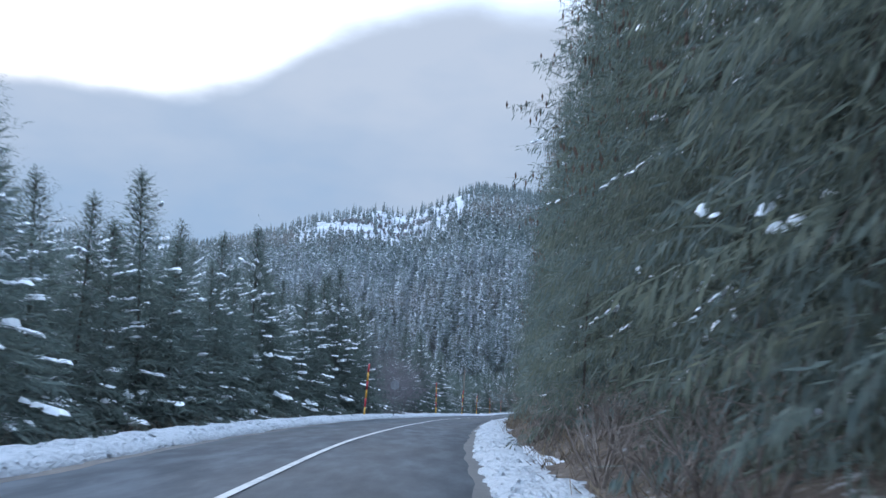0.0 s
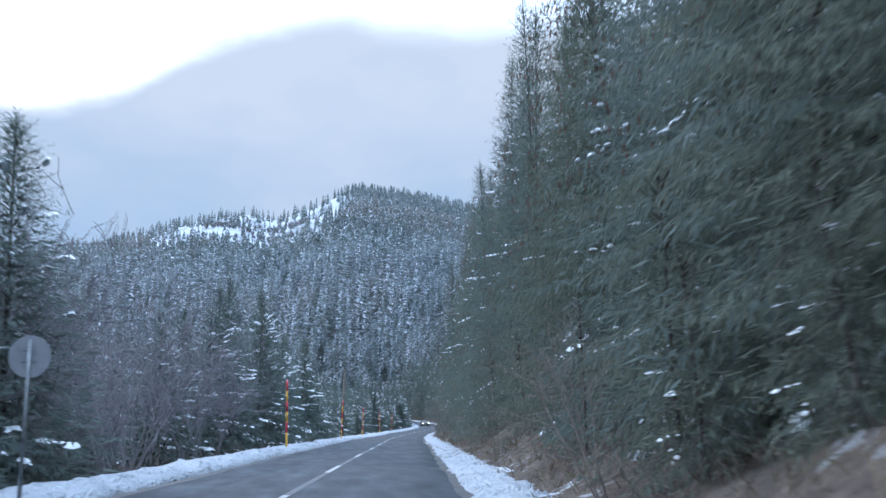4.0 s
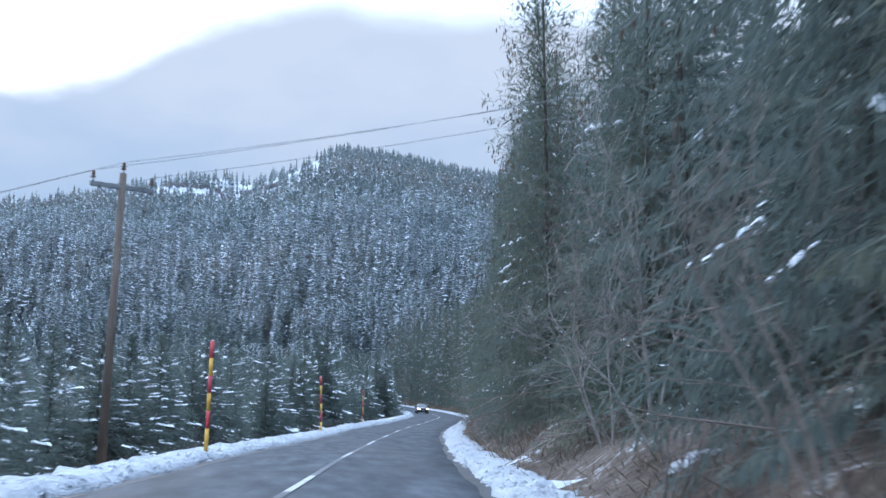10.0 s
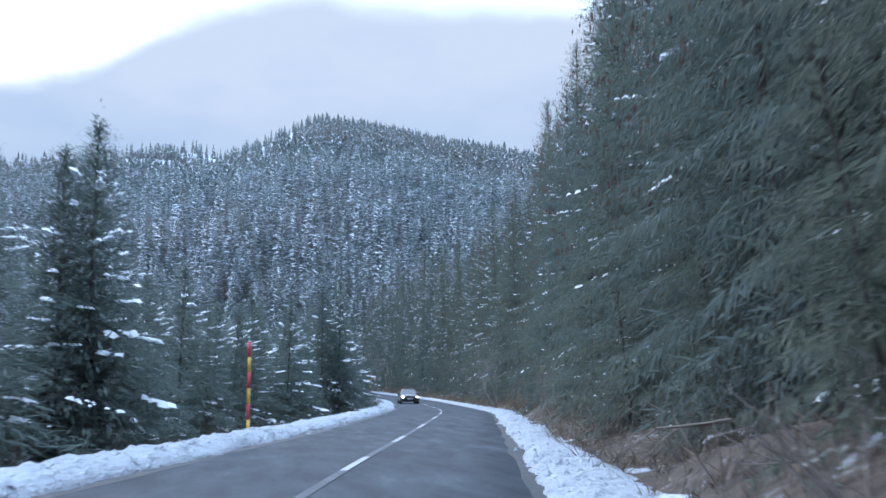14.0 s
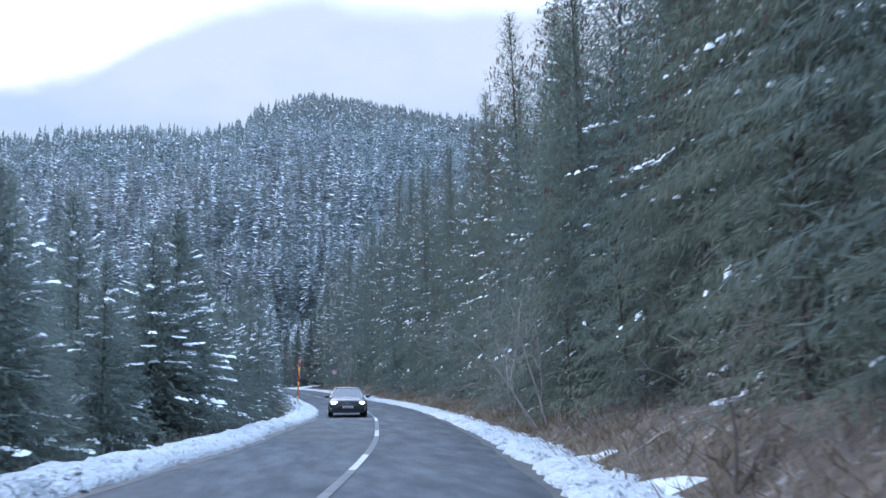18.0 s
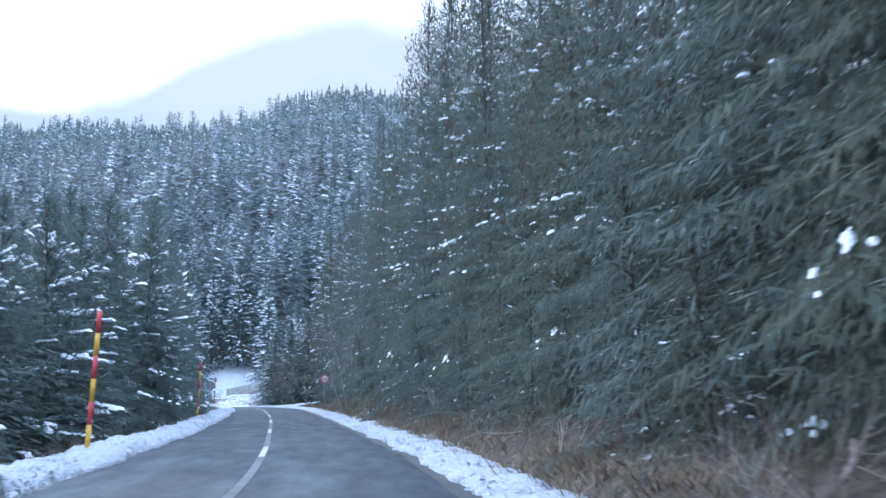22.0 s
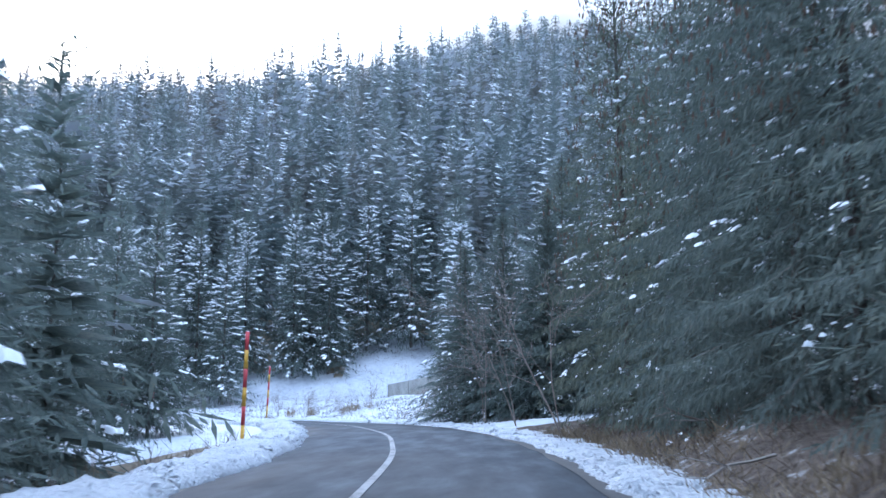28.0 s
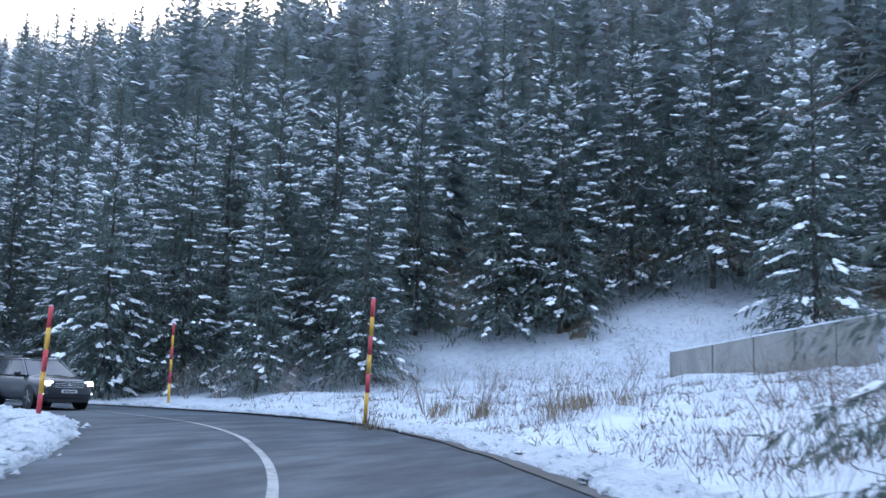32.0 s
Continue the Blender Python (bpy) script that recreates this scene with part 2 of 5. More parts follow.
RUBBER = material("rubber", [(0.012, 0.012, 0.013), (0.03, 0.03, 0.03)], 20.0, 0.85)
PLASTIC = material("black_plastic", [(0.012, 0.012, 0.014), (0.022, 0.022, 0.024)], 20.0, 0.5)
PLATE = material("number_plate", [(0.62, 0.63, 0.64), (0.72, 0.73, 0.74)], 20.0, 0.4)
LAMP = glow("headlamp_glow", (1.0, 0.90, 0.72), 45.0)
FOGLAMP = glow("fog_lamp_glow", (1.0, 0.95, 0.88), 1.6)

# ---- mesh helpers ----


def mesh_np(name, verts, faces, mats, index=None, smooth=False):
    """A mesh from an (n, 3) array and an (m, 3) or (m, 4) array of corners."""
    verts, faces = np.asarray(verts, float), np.asarray(faces, int)
    me = bpy.data.meshes.new(name)
    k = faces.shape[1]
    me.vertices.add(len(verts))
    me.vertices.foreach_set("co", verts.ravel())
    me.loops.add(faces.size)
    me.loops.foreach_set("vertex_index", faces.ravel())
    me.polygons.add(len(faces))
    me.polygons.foreach_set("loop_start", np.arange(len(faces)) * k)
    me.polygons.foreach_set("loop_total", np.full(len(faces), k))
    for m in mats if isinstance(mats, (list, tuple)) else [mats]:
        me.materials.append(m)
    if index is not None:
        me.polygons.foreach_set("material_index", np.asarray(index, int))
    me.polygons.foreach_set("use_smooth", np.full(len(faces), smooth))
    me.update(calc_edges=True)
    return me


def put(name, me, parent=None, label=""):
    ob = new(name, me)
    ob.parent = parent
    return tagged(ob, label)


def part(name, bm, mat, parent, label="", smooth=False):
    me = bpy.data.meshes.new(name)
    bm.to_mesh(me)
    bm.free()
    me.materials.append(mat)
    if smooth:
        for p in me.polygons:
            p.use_smooth = True
    return put(name, me, parent, label)


def box(bm, x0, x1, y0, y1, z0, z1, bevel=0.0):
    r = bmesh.ops.create_cube(bm, size=1.0, matrix=Matrix.Translation(((x0 + x1) / 2, (y0 + y1) / 2, (z0 + z1) / 2)) @ Matrix.Diagonal((x1 - x0, y1 - y0, z1 - z0, 1)))
    if bevel:
        es = list({e for v in r["verts"] for e in v.link_edges})
        bmesh.ops.bevel(bm, geom=es, offset=bevel, segments=2, affect="EDGES")
    return bm


def rod(bm, a, b, r0, r1, n=8):
    a, b = Vector(a), Vector(b)
    q = (b - a).to_track_quat("Z", "Y").to_matrix().to_4x4()
    bmesh.ops.create_cone(bm, cap_ends=True, segments=n, radius1=r0, radius2=r1, depth=(b - a).length, matrix=Matrix.Translation((a + b) / 2) @ q)
    return bm


def unit(v):
    return v / np.maximum(np.linalg.norm(v, axis=-1, keepdims=True), 1e-9)


# ---- the lie of the land ----
# the road's centre line: x, y, half width to the left, half width to the right
ROAD = [
    (-2.0, -70, 3.2, 3.2), (-2.3, -30, 3.2, 3.2), (-2.4, 0, 3.15, 3.2), (-2.4, 12.4, 3.15, 3.2), (-2.25, 26.6, 3.2, 3.3), (-1.5, 41.7, 3.4, 3.3), (-0.3, 58.6, 3.4, 3.2),
    (0.95, 72.7, 3.1, 3.3), (3.3, 97, 3.2, 3.3), (5.5, 119.5, 3.3, 3.4), (6.9, 134.2, 3.4, 3.3), (8.2, 147.6, 3.4, 3.4), (9.5, 159.7, 3.3, 3.4),
    (11.0, 174.1, 3.4, 3.4), (12.7, 187.9, 3.3, 3.4), (14.5, 200, 3.1, 3.1), (16.5, 212.5, 3.3, 3.1), (20.0, 231, 3.2, 3.1), (23.7, 250.3, 3.2, 3.0),
    (26.0, 264.3, 3.4, 3.1), (27.7, 277.6, 3.4, 3.1), (28.9, 290.6, 3.4, 3.2), (29.7, 301.3, 3.0, 3.1), (30.05, 314.4, 2.8, 3.25), (29.8, 325.1, 2.9, 3.3),
    (29.2, 337.2, 2.7, 3.3), (28.5, 350.2, 2.65, 3.3), (27.7, 363, 2.6, 3.25), (26.6, 377, 2.5, 3.4), (25.5, 390.3, 2.4, 3.6), (24.7, 396.5, 2.4, 3.7),
    (23.3, 404.3, 2.5, 3.6), (21.0, 411.6, 2.5, 3.8), (18.6, 417.4, 3.1, 3.8), (14.3, 424.6, 3.2, 4.1), (9.2, 431.0, 3.1, 4.7), (4.6, 435.0, 3.4, 5.6),
    (-3.0, 439.0, 3.6, 5.4), (-12, 441.2, 3.4, 4.4), (-30, 441.5, 3.2, 3.4), (-70, 437, 3.2, 3.3), (-150, 428, 3.2, 3.3),
]


def smooth_line(points, step=1.0):
    p = np.array(points, float)
    out = []
    for i in range(len(p) - 1):
        a, b, c, d = p[max(i - 1, 0)], p[i], p[i + 1], p[min(i + 2, len(p) - 1)]
        h = np.hypot(*(c - b)[:2])
        m0 = (c - a) * h / max(np.hypot(*(c - a)[:2]), 1e-6)
        m1 = (d - b) * h / max(np.hypot(*(d - b)[:2]), 1e-6)
        for u in np.arange(0, 1, step / h):
            out.append((2 * u**3 - 3 * u**2 + 1) * b + (u**3 - 2 * u**2 + u) * m0 + (-2 * u**3 + 3 * u**2) * c + (u**3 - u**2) * m1)
    out.append(p[-1])
    return np.array(out)


CL = smooth_line(ROAD)
EYE = 1.30
_py, _pz = [r[2] for r in PATH], [r[3] - EYE for r in PATH]


def road_z(y):
    return np.interp(y, _py + [420, 440], _pz + [0.82, 0.86])


CZ = np.where(CL[:, 0] < 12, np.where(CL[:, 1] > 425, 0.86, road_z(CL[:, 1])), road_z(CL[:, 1]))
CT = unit(np.gradient(CL[:, :2], axis=0))
CN = np.stack([CT[:, 1], -CT[:, 0]], 1)          # to the right
BEND = int(np.argmax(CL[:, 1] > 425))
CS = np.r_[0, np.cumsum(np.hypot(*np.diff(CL[:, :2], axis=0).T))]


def beside(i, d, dz=0.0):
    """The place d metres right of the centre line at its sample i."""
    return np.array([CL[i, 0] + CN[i, 0] * d, CL[i, 1] + CN[i, 1] * d, CZ[i] + dz])


def nearest(x, y):
    """For arrays of places: sample of the centre line, and offset to its right."""
    x, y = np.ravel(x), np.ravel(y)
    idx, off = np.empty(len(x), int), np.empty(len(x))
    for k in range(0, len(x), 4000):
        dx, dy = x[k:k + 4000, None] - CL[None, :, 0], y[k:k + 4000, None] - CL[None, :, 1]
        d2 = dx * dx + dy * dy
        j = d2.argmin(1)
        r = np.arange(len(j))
        idx[k:k + 4000] = j
        off[k:k + 4000] = np.sqrt(d2[r, j]) * np.where(dx[r, j] * CN[j, 0] + dy[r, j] * CN[j, 1] > 0, 1, -1)
    return idx, off


def wave(x, y, s, seed=0.0):
    """Smooth cheap noise, about -1 to 1."""
    x, y = np.asarray(x) / s, np.asarray(y) / s
    return (np.sin(1.7 * x + 2.3 * y + seed) + np.sin(-2.9 * x + 1.3 * y + 1.7 * seed + 2) + np.sin(3.7 * x + 3.1 * y + 0.6 * seed + 4) + np.sin(0.9 * x - 4.3 * y + 5 + seed)) / 4


CREST_X = [-900, -430, -320, -250, -210, -166, -122, -85, -58, -34, -1, 17, 36, 65, 104, 144, 260, 900]
CREST_Z = [120, 143, 144, 138, 140, 150, 170, 180, 182, 176, 191, 202, 208, 205, 198, 192, 170, 120]


def ramp01(v, a, b):
    t = np.clip((v - a) / (b - a), 0, 1)
    return t * t * (3 - 2 * t)


def land(x, y):
    """Height of the ground, and what covers it: 0 snow, 1 bank earth, 2 forest floor, 3 hillside snow."""
    shape = np.shape(x)
    x, y = np.ravel(np.asarray(x, float)), np.ravel(np.asarray(y, float))
    i, d = nearest(x, y)
    zr, s = CZ[i], CS[i]
    hl, hr = CL[i, 2], CL[i, 3]
    dr, dl = d - hr, -d - hl
    open_ = ramp01(y, 402, 416) * ramp01(x, -60, -20)                  # the clearing outside the bend
    tall = 0.75 + 0.45 * wave(s, 0, 14) + 0.35 * wave(s, 3, 5)
    bank = tall * ramp01(dr - 0.25 * wave(s, 1, 3), 1.0, 2.6) + 0.22 * np.clip(dr - 2.2, 0, 55)
    bank = bank * (1 - 0.6 * ramp01(y, 386, 397))
    meadow = (0.15 * wave(x, y, 1.1, 3) + 0.16 * wave(x, y, 3.1, 1)) * ramp01(dr, 1.5, 3) + 0.15 * ramp01(dr, 0.3, 1.5) + 0.115 * np.clip(dr - 1.5, 0, 60)
    right = -0.14 * (1 - ramp01(dr, 0.0, 0.6)) + bank * (1 - open_) + meadow * open_ + 0.12 * wave(x, y, 2.0) * ramp01(dr, 1.2, 3)
    inner = ramp01(y, 398, 408)
    fall = 0.42 * np.clip(dl - 1.5, 0, 18) + 0.05 * np.clip(dl - 19.5, 0, 60)
    left = -0.14 * (1 - ramp01(dl, 0.0, 0.6)) - fall * (1 - 0.85 * inner) + 0.12 * wave(x, y, 2.0, 2) * ramp01(dl, 1.5, 3)
    z = zr + np.where(d > 0, right, left)
    foot = 455 + 5 * wave(x, 0, 22) + 0.05 * np.clip(-20 - x, 0, 400)
    crest = np.interp(x, CREST_X, CREST_Z)
    u = np.clip((y - foot) / (975 - foot), 0, 1)
    g = u * (1 + (0.22 + 0.16 * ramp01(-x, 60, 160)) * (1 - u))
    behind = 1 - ramp01(y, 985, 1500)
    z = np.minimum(z, 4.0 + 60 * (1 - ramp01(y, 425, 452)))
    z = np.maximum(z, 2.0 - 60 * (1 - ramp01(y, 440, foot + 30)))
    z = z + (crest - 3.4) * g * behind + 3.0 * wave(x, y, 55) * ramp01(y, 490, 560) * behind
    cover = np.where(d > 0, np.where(dr < 0.75, 0, np.where(dr < 6, 1, 2)), np.where(dl < 2.0, 0, 2))
    cover = np.where((open_ > 0.45) & (d > 0), 0, cover)
    cover = np.where((inner > 0.5) & (d < 0) & (dl < 13), 0, cover)
    cover = np.where(y > foot, 3, cover)
    cover = np.where((y > foot) & (y < foot + 5 + 2 * wave(x, y, 4)), 0, cover)
    # dark floor with snow patches; its colour also stands for shade under the trees
    cover = np.where((y > foot + 5 + 2 * wave(x, y, 4)) & (y < 690 + 40 * wave(x, y, 60)), 2, cover)
    cover = np.where((y > 440) & (y <= foot) & (np.abs(x) < 60), 0, cover)
    cover = np.where((x > 10.5 + 1.2 * wave(y, x, 3)) & (x < 21.0 + 1.2 * wave(y, 4, 3)) & (y > 440) & (y < 465 + 2 * wave(x, y, 3)), 0, cover)
    return z.reshape(shape), cover.reshape(shape)


def lines(lo, hi, a, b, fine, grow=1.22):
    """Grid lines: fine between a and b, wider and wider out to lo and hi."""
    mid = list(np.arange(a, b + 1e-6, fine))
    up, st = [], fine
    while (up[-1] if up else b) < hi:
        st = min(st * grow, 400)
        up.append((up[-1] if up else b) + st)
    down, st = [], fine
    while (down[-1] if down else a) > lo:
        st = min(st * grow, 400)
        down.append((down[-1] if down else a) - st)
    return np.array(down[::-1] + mid + up)


def build_ground():
    gx = np.r_[lines(-3500, 60, -28, 46, 0.8, 1.12)]
    gx = np.r_[gx[gx < 46.1], lines(46, 3500, 46, 46.5, 0.9, 1.14)[lines(46, 3500, 46, 46.5, 0.9, 1.14) > 46.2]]
    gy = np.r_[lines(-900, 485, -12, 485, 0.8, 1.2)]
    gy = gy[gy < 485.5]
    gy = np.r_[gy, np.arange(487, 1010, 5.0), 1020 + 30 * 1.25 ** np.arange(20)]
    X, Y = np.meshgrid(gx, gy)
    Z, cover = land(X, Y)
    nx, ny = len(gx), len(gy)
    a = (np.arange(ny - 1)[:, None] * nx + np.arange(nx - 1)[None, :]).ravel()
    faces = np.stack([a, a + 1, a + nx + 1, a + nx], 1)
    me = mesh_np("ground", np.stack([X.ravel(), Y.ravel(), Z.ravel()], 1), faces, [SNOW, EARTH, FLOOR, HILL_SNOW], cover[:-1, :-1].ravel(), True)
    tagged(put("ground", me), "snowy mountainside with earth bank and forest floor", "ground", kind="structure")


def strip(name, rows_, mat, label, category, kind="structure", smooth=True):
    """A sheet over rows of points, one row a sample."""
    p = np.array(rows_)
    n, k = p.shape[:2]
    a = (np.arange(n - 1)[:, None] * k + np.arange(k - 1)[None, :]).ravel()
    me = mesh_np(name, p.reshape(-1, 3), np.stack([a, a + 1, a + k + 1, a + k], 1), mat, smooth=smooth)
    return tagged(put(name, me), label, category, kind=kind)


def build_road():
    rows_ = []
    for i in range(len(CL)):
        hl, hr = CL[i, 2], CL[i, 3]
        f = np.array([-1, -0.97, -0.6, -0.3, 0.0])
        ds = np.r_[f * (hl + 0.12), -f[-2::-1] * (hr + 0.12)]
        rows_.append([beside(i, d, 0.03 * (1 - (d / 3.4) ** 2) - (0.12 if k in (0, len(ds) - 1) else 0)) for k, d in enumerate(ds)])
    strip("road", rows_, ASPHALT, "damp dark grey asphalt mountain road with faded tyre tracks", "road")


def build_verges():
    rnd = np.random.RandomState(4)
    for side, name in ((-1, "verge_left"), (1, "verge_right")):
        rows_ = []
        jag = np.cumsum(rnd.normal(0, 0.05, 6000))
        k = 0
        fine = np.arange(0, len(CL) - 1, 0.22)
        for u in fine:
            i = int(u)
            w = u - i
            c = CL[i] * (1 - w) + CL[i + 1] * w
            n_ = CN[i] * (1 - w) + CN[i + 1] * w
            z = CZ[i] * (1 - w) + CZ[i + 1] * w
            s = CS[i] + w
            h = c[2] if side < 0 else c[3]
            e = 0.10 * wave(s, 0, 1.1, side) + 0.12 * wave(s, 2, 4, side) + rnd.normal(0, 0.04)
            wide = (1.25 if side > 0 else 1.35) + 0.25 * wave(s, 5, 6, side) + 0.12 * wave(s, 1, 0.9, side)
            if side > 0 and c[1] > 325:
                wide += 0.5
            tall = (0.13 if side > 0 else 0.24) + 0.05 * wave(s, 7, 1.6, side)
            prof = [(0.0, -0.10), (0.03, 0.05), (0.16, tall * 0.75), (0.38, tall), (0.62, tall * 0.95), (0.85, tall * 0.85), (1.0, tall * 0.55), (1.12, -0.35 if side < 0 else -0.1)]
            row = []
            for f, dz in prof:
                d = side * (h + e * (1 - f) + f * wide + (0.12 * wave(s, 3, 0.7, 3 + side) if f == 1.0 else 0))
                bumpy = (rnd.normal(0, 0.034) + 0.04 * wave(s, f * 3, 0.6, side)) if 0.1 < f < 1.1 else 0
                row.append((c[0] + n_[0] * d, c[1] + n_[1] * d, z + dz + bumpy))
            rows_.append(row)
        strip(name, rows_, DIRTY_SNOW, "lumpy ploughed snow bank along the edge of the road", "snow bank")
    # slush and wet grit between the asphalt and the snow
    for side, name in ((-1, "gutter_left"), (1, "gutter_right")):
        rows_ = [[beside(i, side * ((CL[i, 2] if side < 0 else CL[i, 3]) - (0.24 if side > 0 or CL[i, 1] < 400 else -0.1) - 0.09 * wave(CS[i], 0, 2.2, side)), 0.010), beside(i, side * ((CL[i, 2] if side < 0 else CL[i, 3]) + 0.3), 0.002)] for i in range(len(CL))]
        strip(name, rows_, GRIT, "dark wet grit along the edge of the asphalt", "gutter")


GRIT = material("wet_grit", [(0.018, 0.019, 0.021), (0.035, 0.036, 0.038), (0.07, 0.07, 0.07)], 7.0, 0.55, 0.01, 60.0)


def ribbon(i0, i1, width, d=0.0, dz=0.045):
    """A painted line on the road between two stations in metres along it."""
    s = np.arange(i0, i1 + 0.01, min(0.5, max(0.25, (i1 - i0) / 4)))
    x, y, z = (np.interp(s, CS, v) for v in (CL[:, 0], CL[:, 1], CZ))
    nx, ny = np.interp(s, CS, CN[:, 0]), np.interp(s, CS, CN[:, 1])
    r = np.stack([np.stack([x + nx * o, y + ny * o, z + dz], 1) for o in (d - width / 2, d + width / 2)], 1)
    n = len(s)
    a = np.arange(n - 1) * 2
    return r.reshape(-1, 3), np.stack([a, a + 1, a + 3, a + 2], 1)


def station(y):
    """Metres along the centre line where it first reaches y."""
    return float(np.interp(y, CL[:BEND, 1], CS[:BEND]))


def build_lines():
    def mark(a, b, paint=PAINT):
        v, f = ribbon(a, b, 0.13)
        tagged(put("road_marking", mesh_np("road_marking", v, f, paint)), "worn white centre line painted on the asphalt", "road marking", "centre line of the road")
    mark(0, station(SOLID_END))
    for y in DASHES:
        mark(station(y), station(y) + (3.6 if 195 < y < 250 else 4.5))
    mark(station(SOLID_START), CS[-1], WORN)
    v, f = ribbon(station(SOLID_END), station(SOLID_START), 0.15, dz=0.039)
    tagged(put("old_road_marking", mesh_np("old_road_marking", v, f, FADED)), "ghost of an older centre line worn almost to the asphalt", "road marking", kind="structure")


SOLID_END, SOLID_START = 72.4, 368.9
DASHES = (81, 94, 107, 120.1, 133, 146.2, 159.5, 173.2, 186.2, 196.2, 206.6, 216.2, 225.5, 235.2, 245, 255.4, 268.4, 282.2, 296.3, 309.2, 322.8, 337, 350, 362.5)

build_ground()
build_road()
build_verges()
build_lines()

# ---- conifers ----


def kites(base, way, side, length, width):
    """Thin pointed blades, four corners each."""
    m = base + way * (length * 0.45)[:, None]
    h = side * (width / 2)[:, None]
    v = np.stack([base, m + h, base + way * length[:, None], m - h], 1).reshape(-1, 3)
    return v, np.arange(len(v)).reshape(-1, 4)


def join(pieces):
    vs, fs, n = [], [], 0
    for v, f in pieces:
        vs.append(v)
        fs.append(f + n)
        n += len(v)
    return np.concatenate(vs), np.concatenate(fs)


def snow_lumps(p, along, across, size, rnd):
    """Small uneven heaps of snow: a rim of seven points and a raised middle."""
    n = len(p)
    a = np.linspace(0, 2 * np.pi, 8)[:-1]
    r = rnd.uniform(0.3, 1.35, (n, 7, 1)) * size[:, None, None]
    rim = p[:, None] + (along[:, None] * np.cos(a)[None, :, None] + across[:, None] * np.sin(a)[None, :, None] * 0.5) * r
    rim[:, :, 2] -= size[:, None] * rnd.uniform(0.08, 0.35, (n, 7))
    top = p + np.array([0, 0, 1.0]) * (size * 0.14)[:, None]
    v = np.concatenate([rim, top[:, None]], 1)
    o = (np.arange(n) * 8)[:, None]
    f = np.stack([np.stack([o[:, 0] + k, o[:, 0] + (k + 1) % 7, o[:, 0] + 7], 1) for k in range(7)], 1).reshape(-1, 3)
    return v.reshape(-1, 3), f


def heaps_of_snow(p, along, across, size, rnd):
    """Uneven pillows of snow: a ragged rim, a raised ring and a top."""
    n, m = len(p), 6
    a = np.arange(m) * 2 * np.pi / m
    ragged = rnd.uniform(0.35, 1.35, (n, m, 1))
    way = along[:, None] * np.cos(a)[None, :, None] + across[:, None] * np.sin(a)[None, :, None] * 0.85
    s = size[:, None, None]
    rim = p[:, None] + way * ragged * s
    rim[:, :, 2] -= size[:, None] * rnd.uniform(0.1, 0.55, (n, m))
    mid = p[:, None] + way * ragged * s * 0.6
    mid[:, :, 2] += size[:, None] * rnd.uniform(0.05, 0.2, (n, m))
    top = p + np.array([0, 0, 0.2]) * size[:, None]
    v = np.concatenate([rim, mid, top[:, None]], 1)
    o = np.arange(n) * (2 * m + 1)
    f = []
    for k in range(m):
        q = (k + 1) % m
        f += [np.stack([o + k, o + q, o + m + q], 1), np.stack([o + k, o + m + q, o + m + k], 1), np.stack([o + m + k, o + m + q, o + 2 * m], 1)]
    return v.reshape(-1, 3), np.stack(f, 1).reshape(-1, 3)


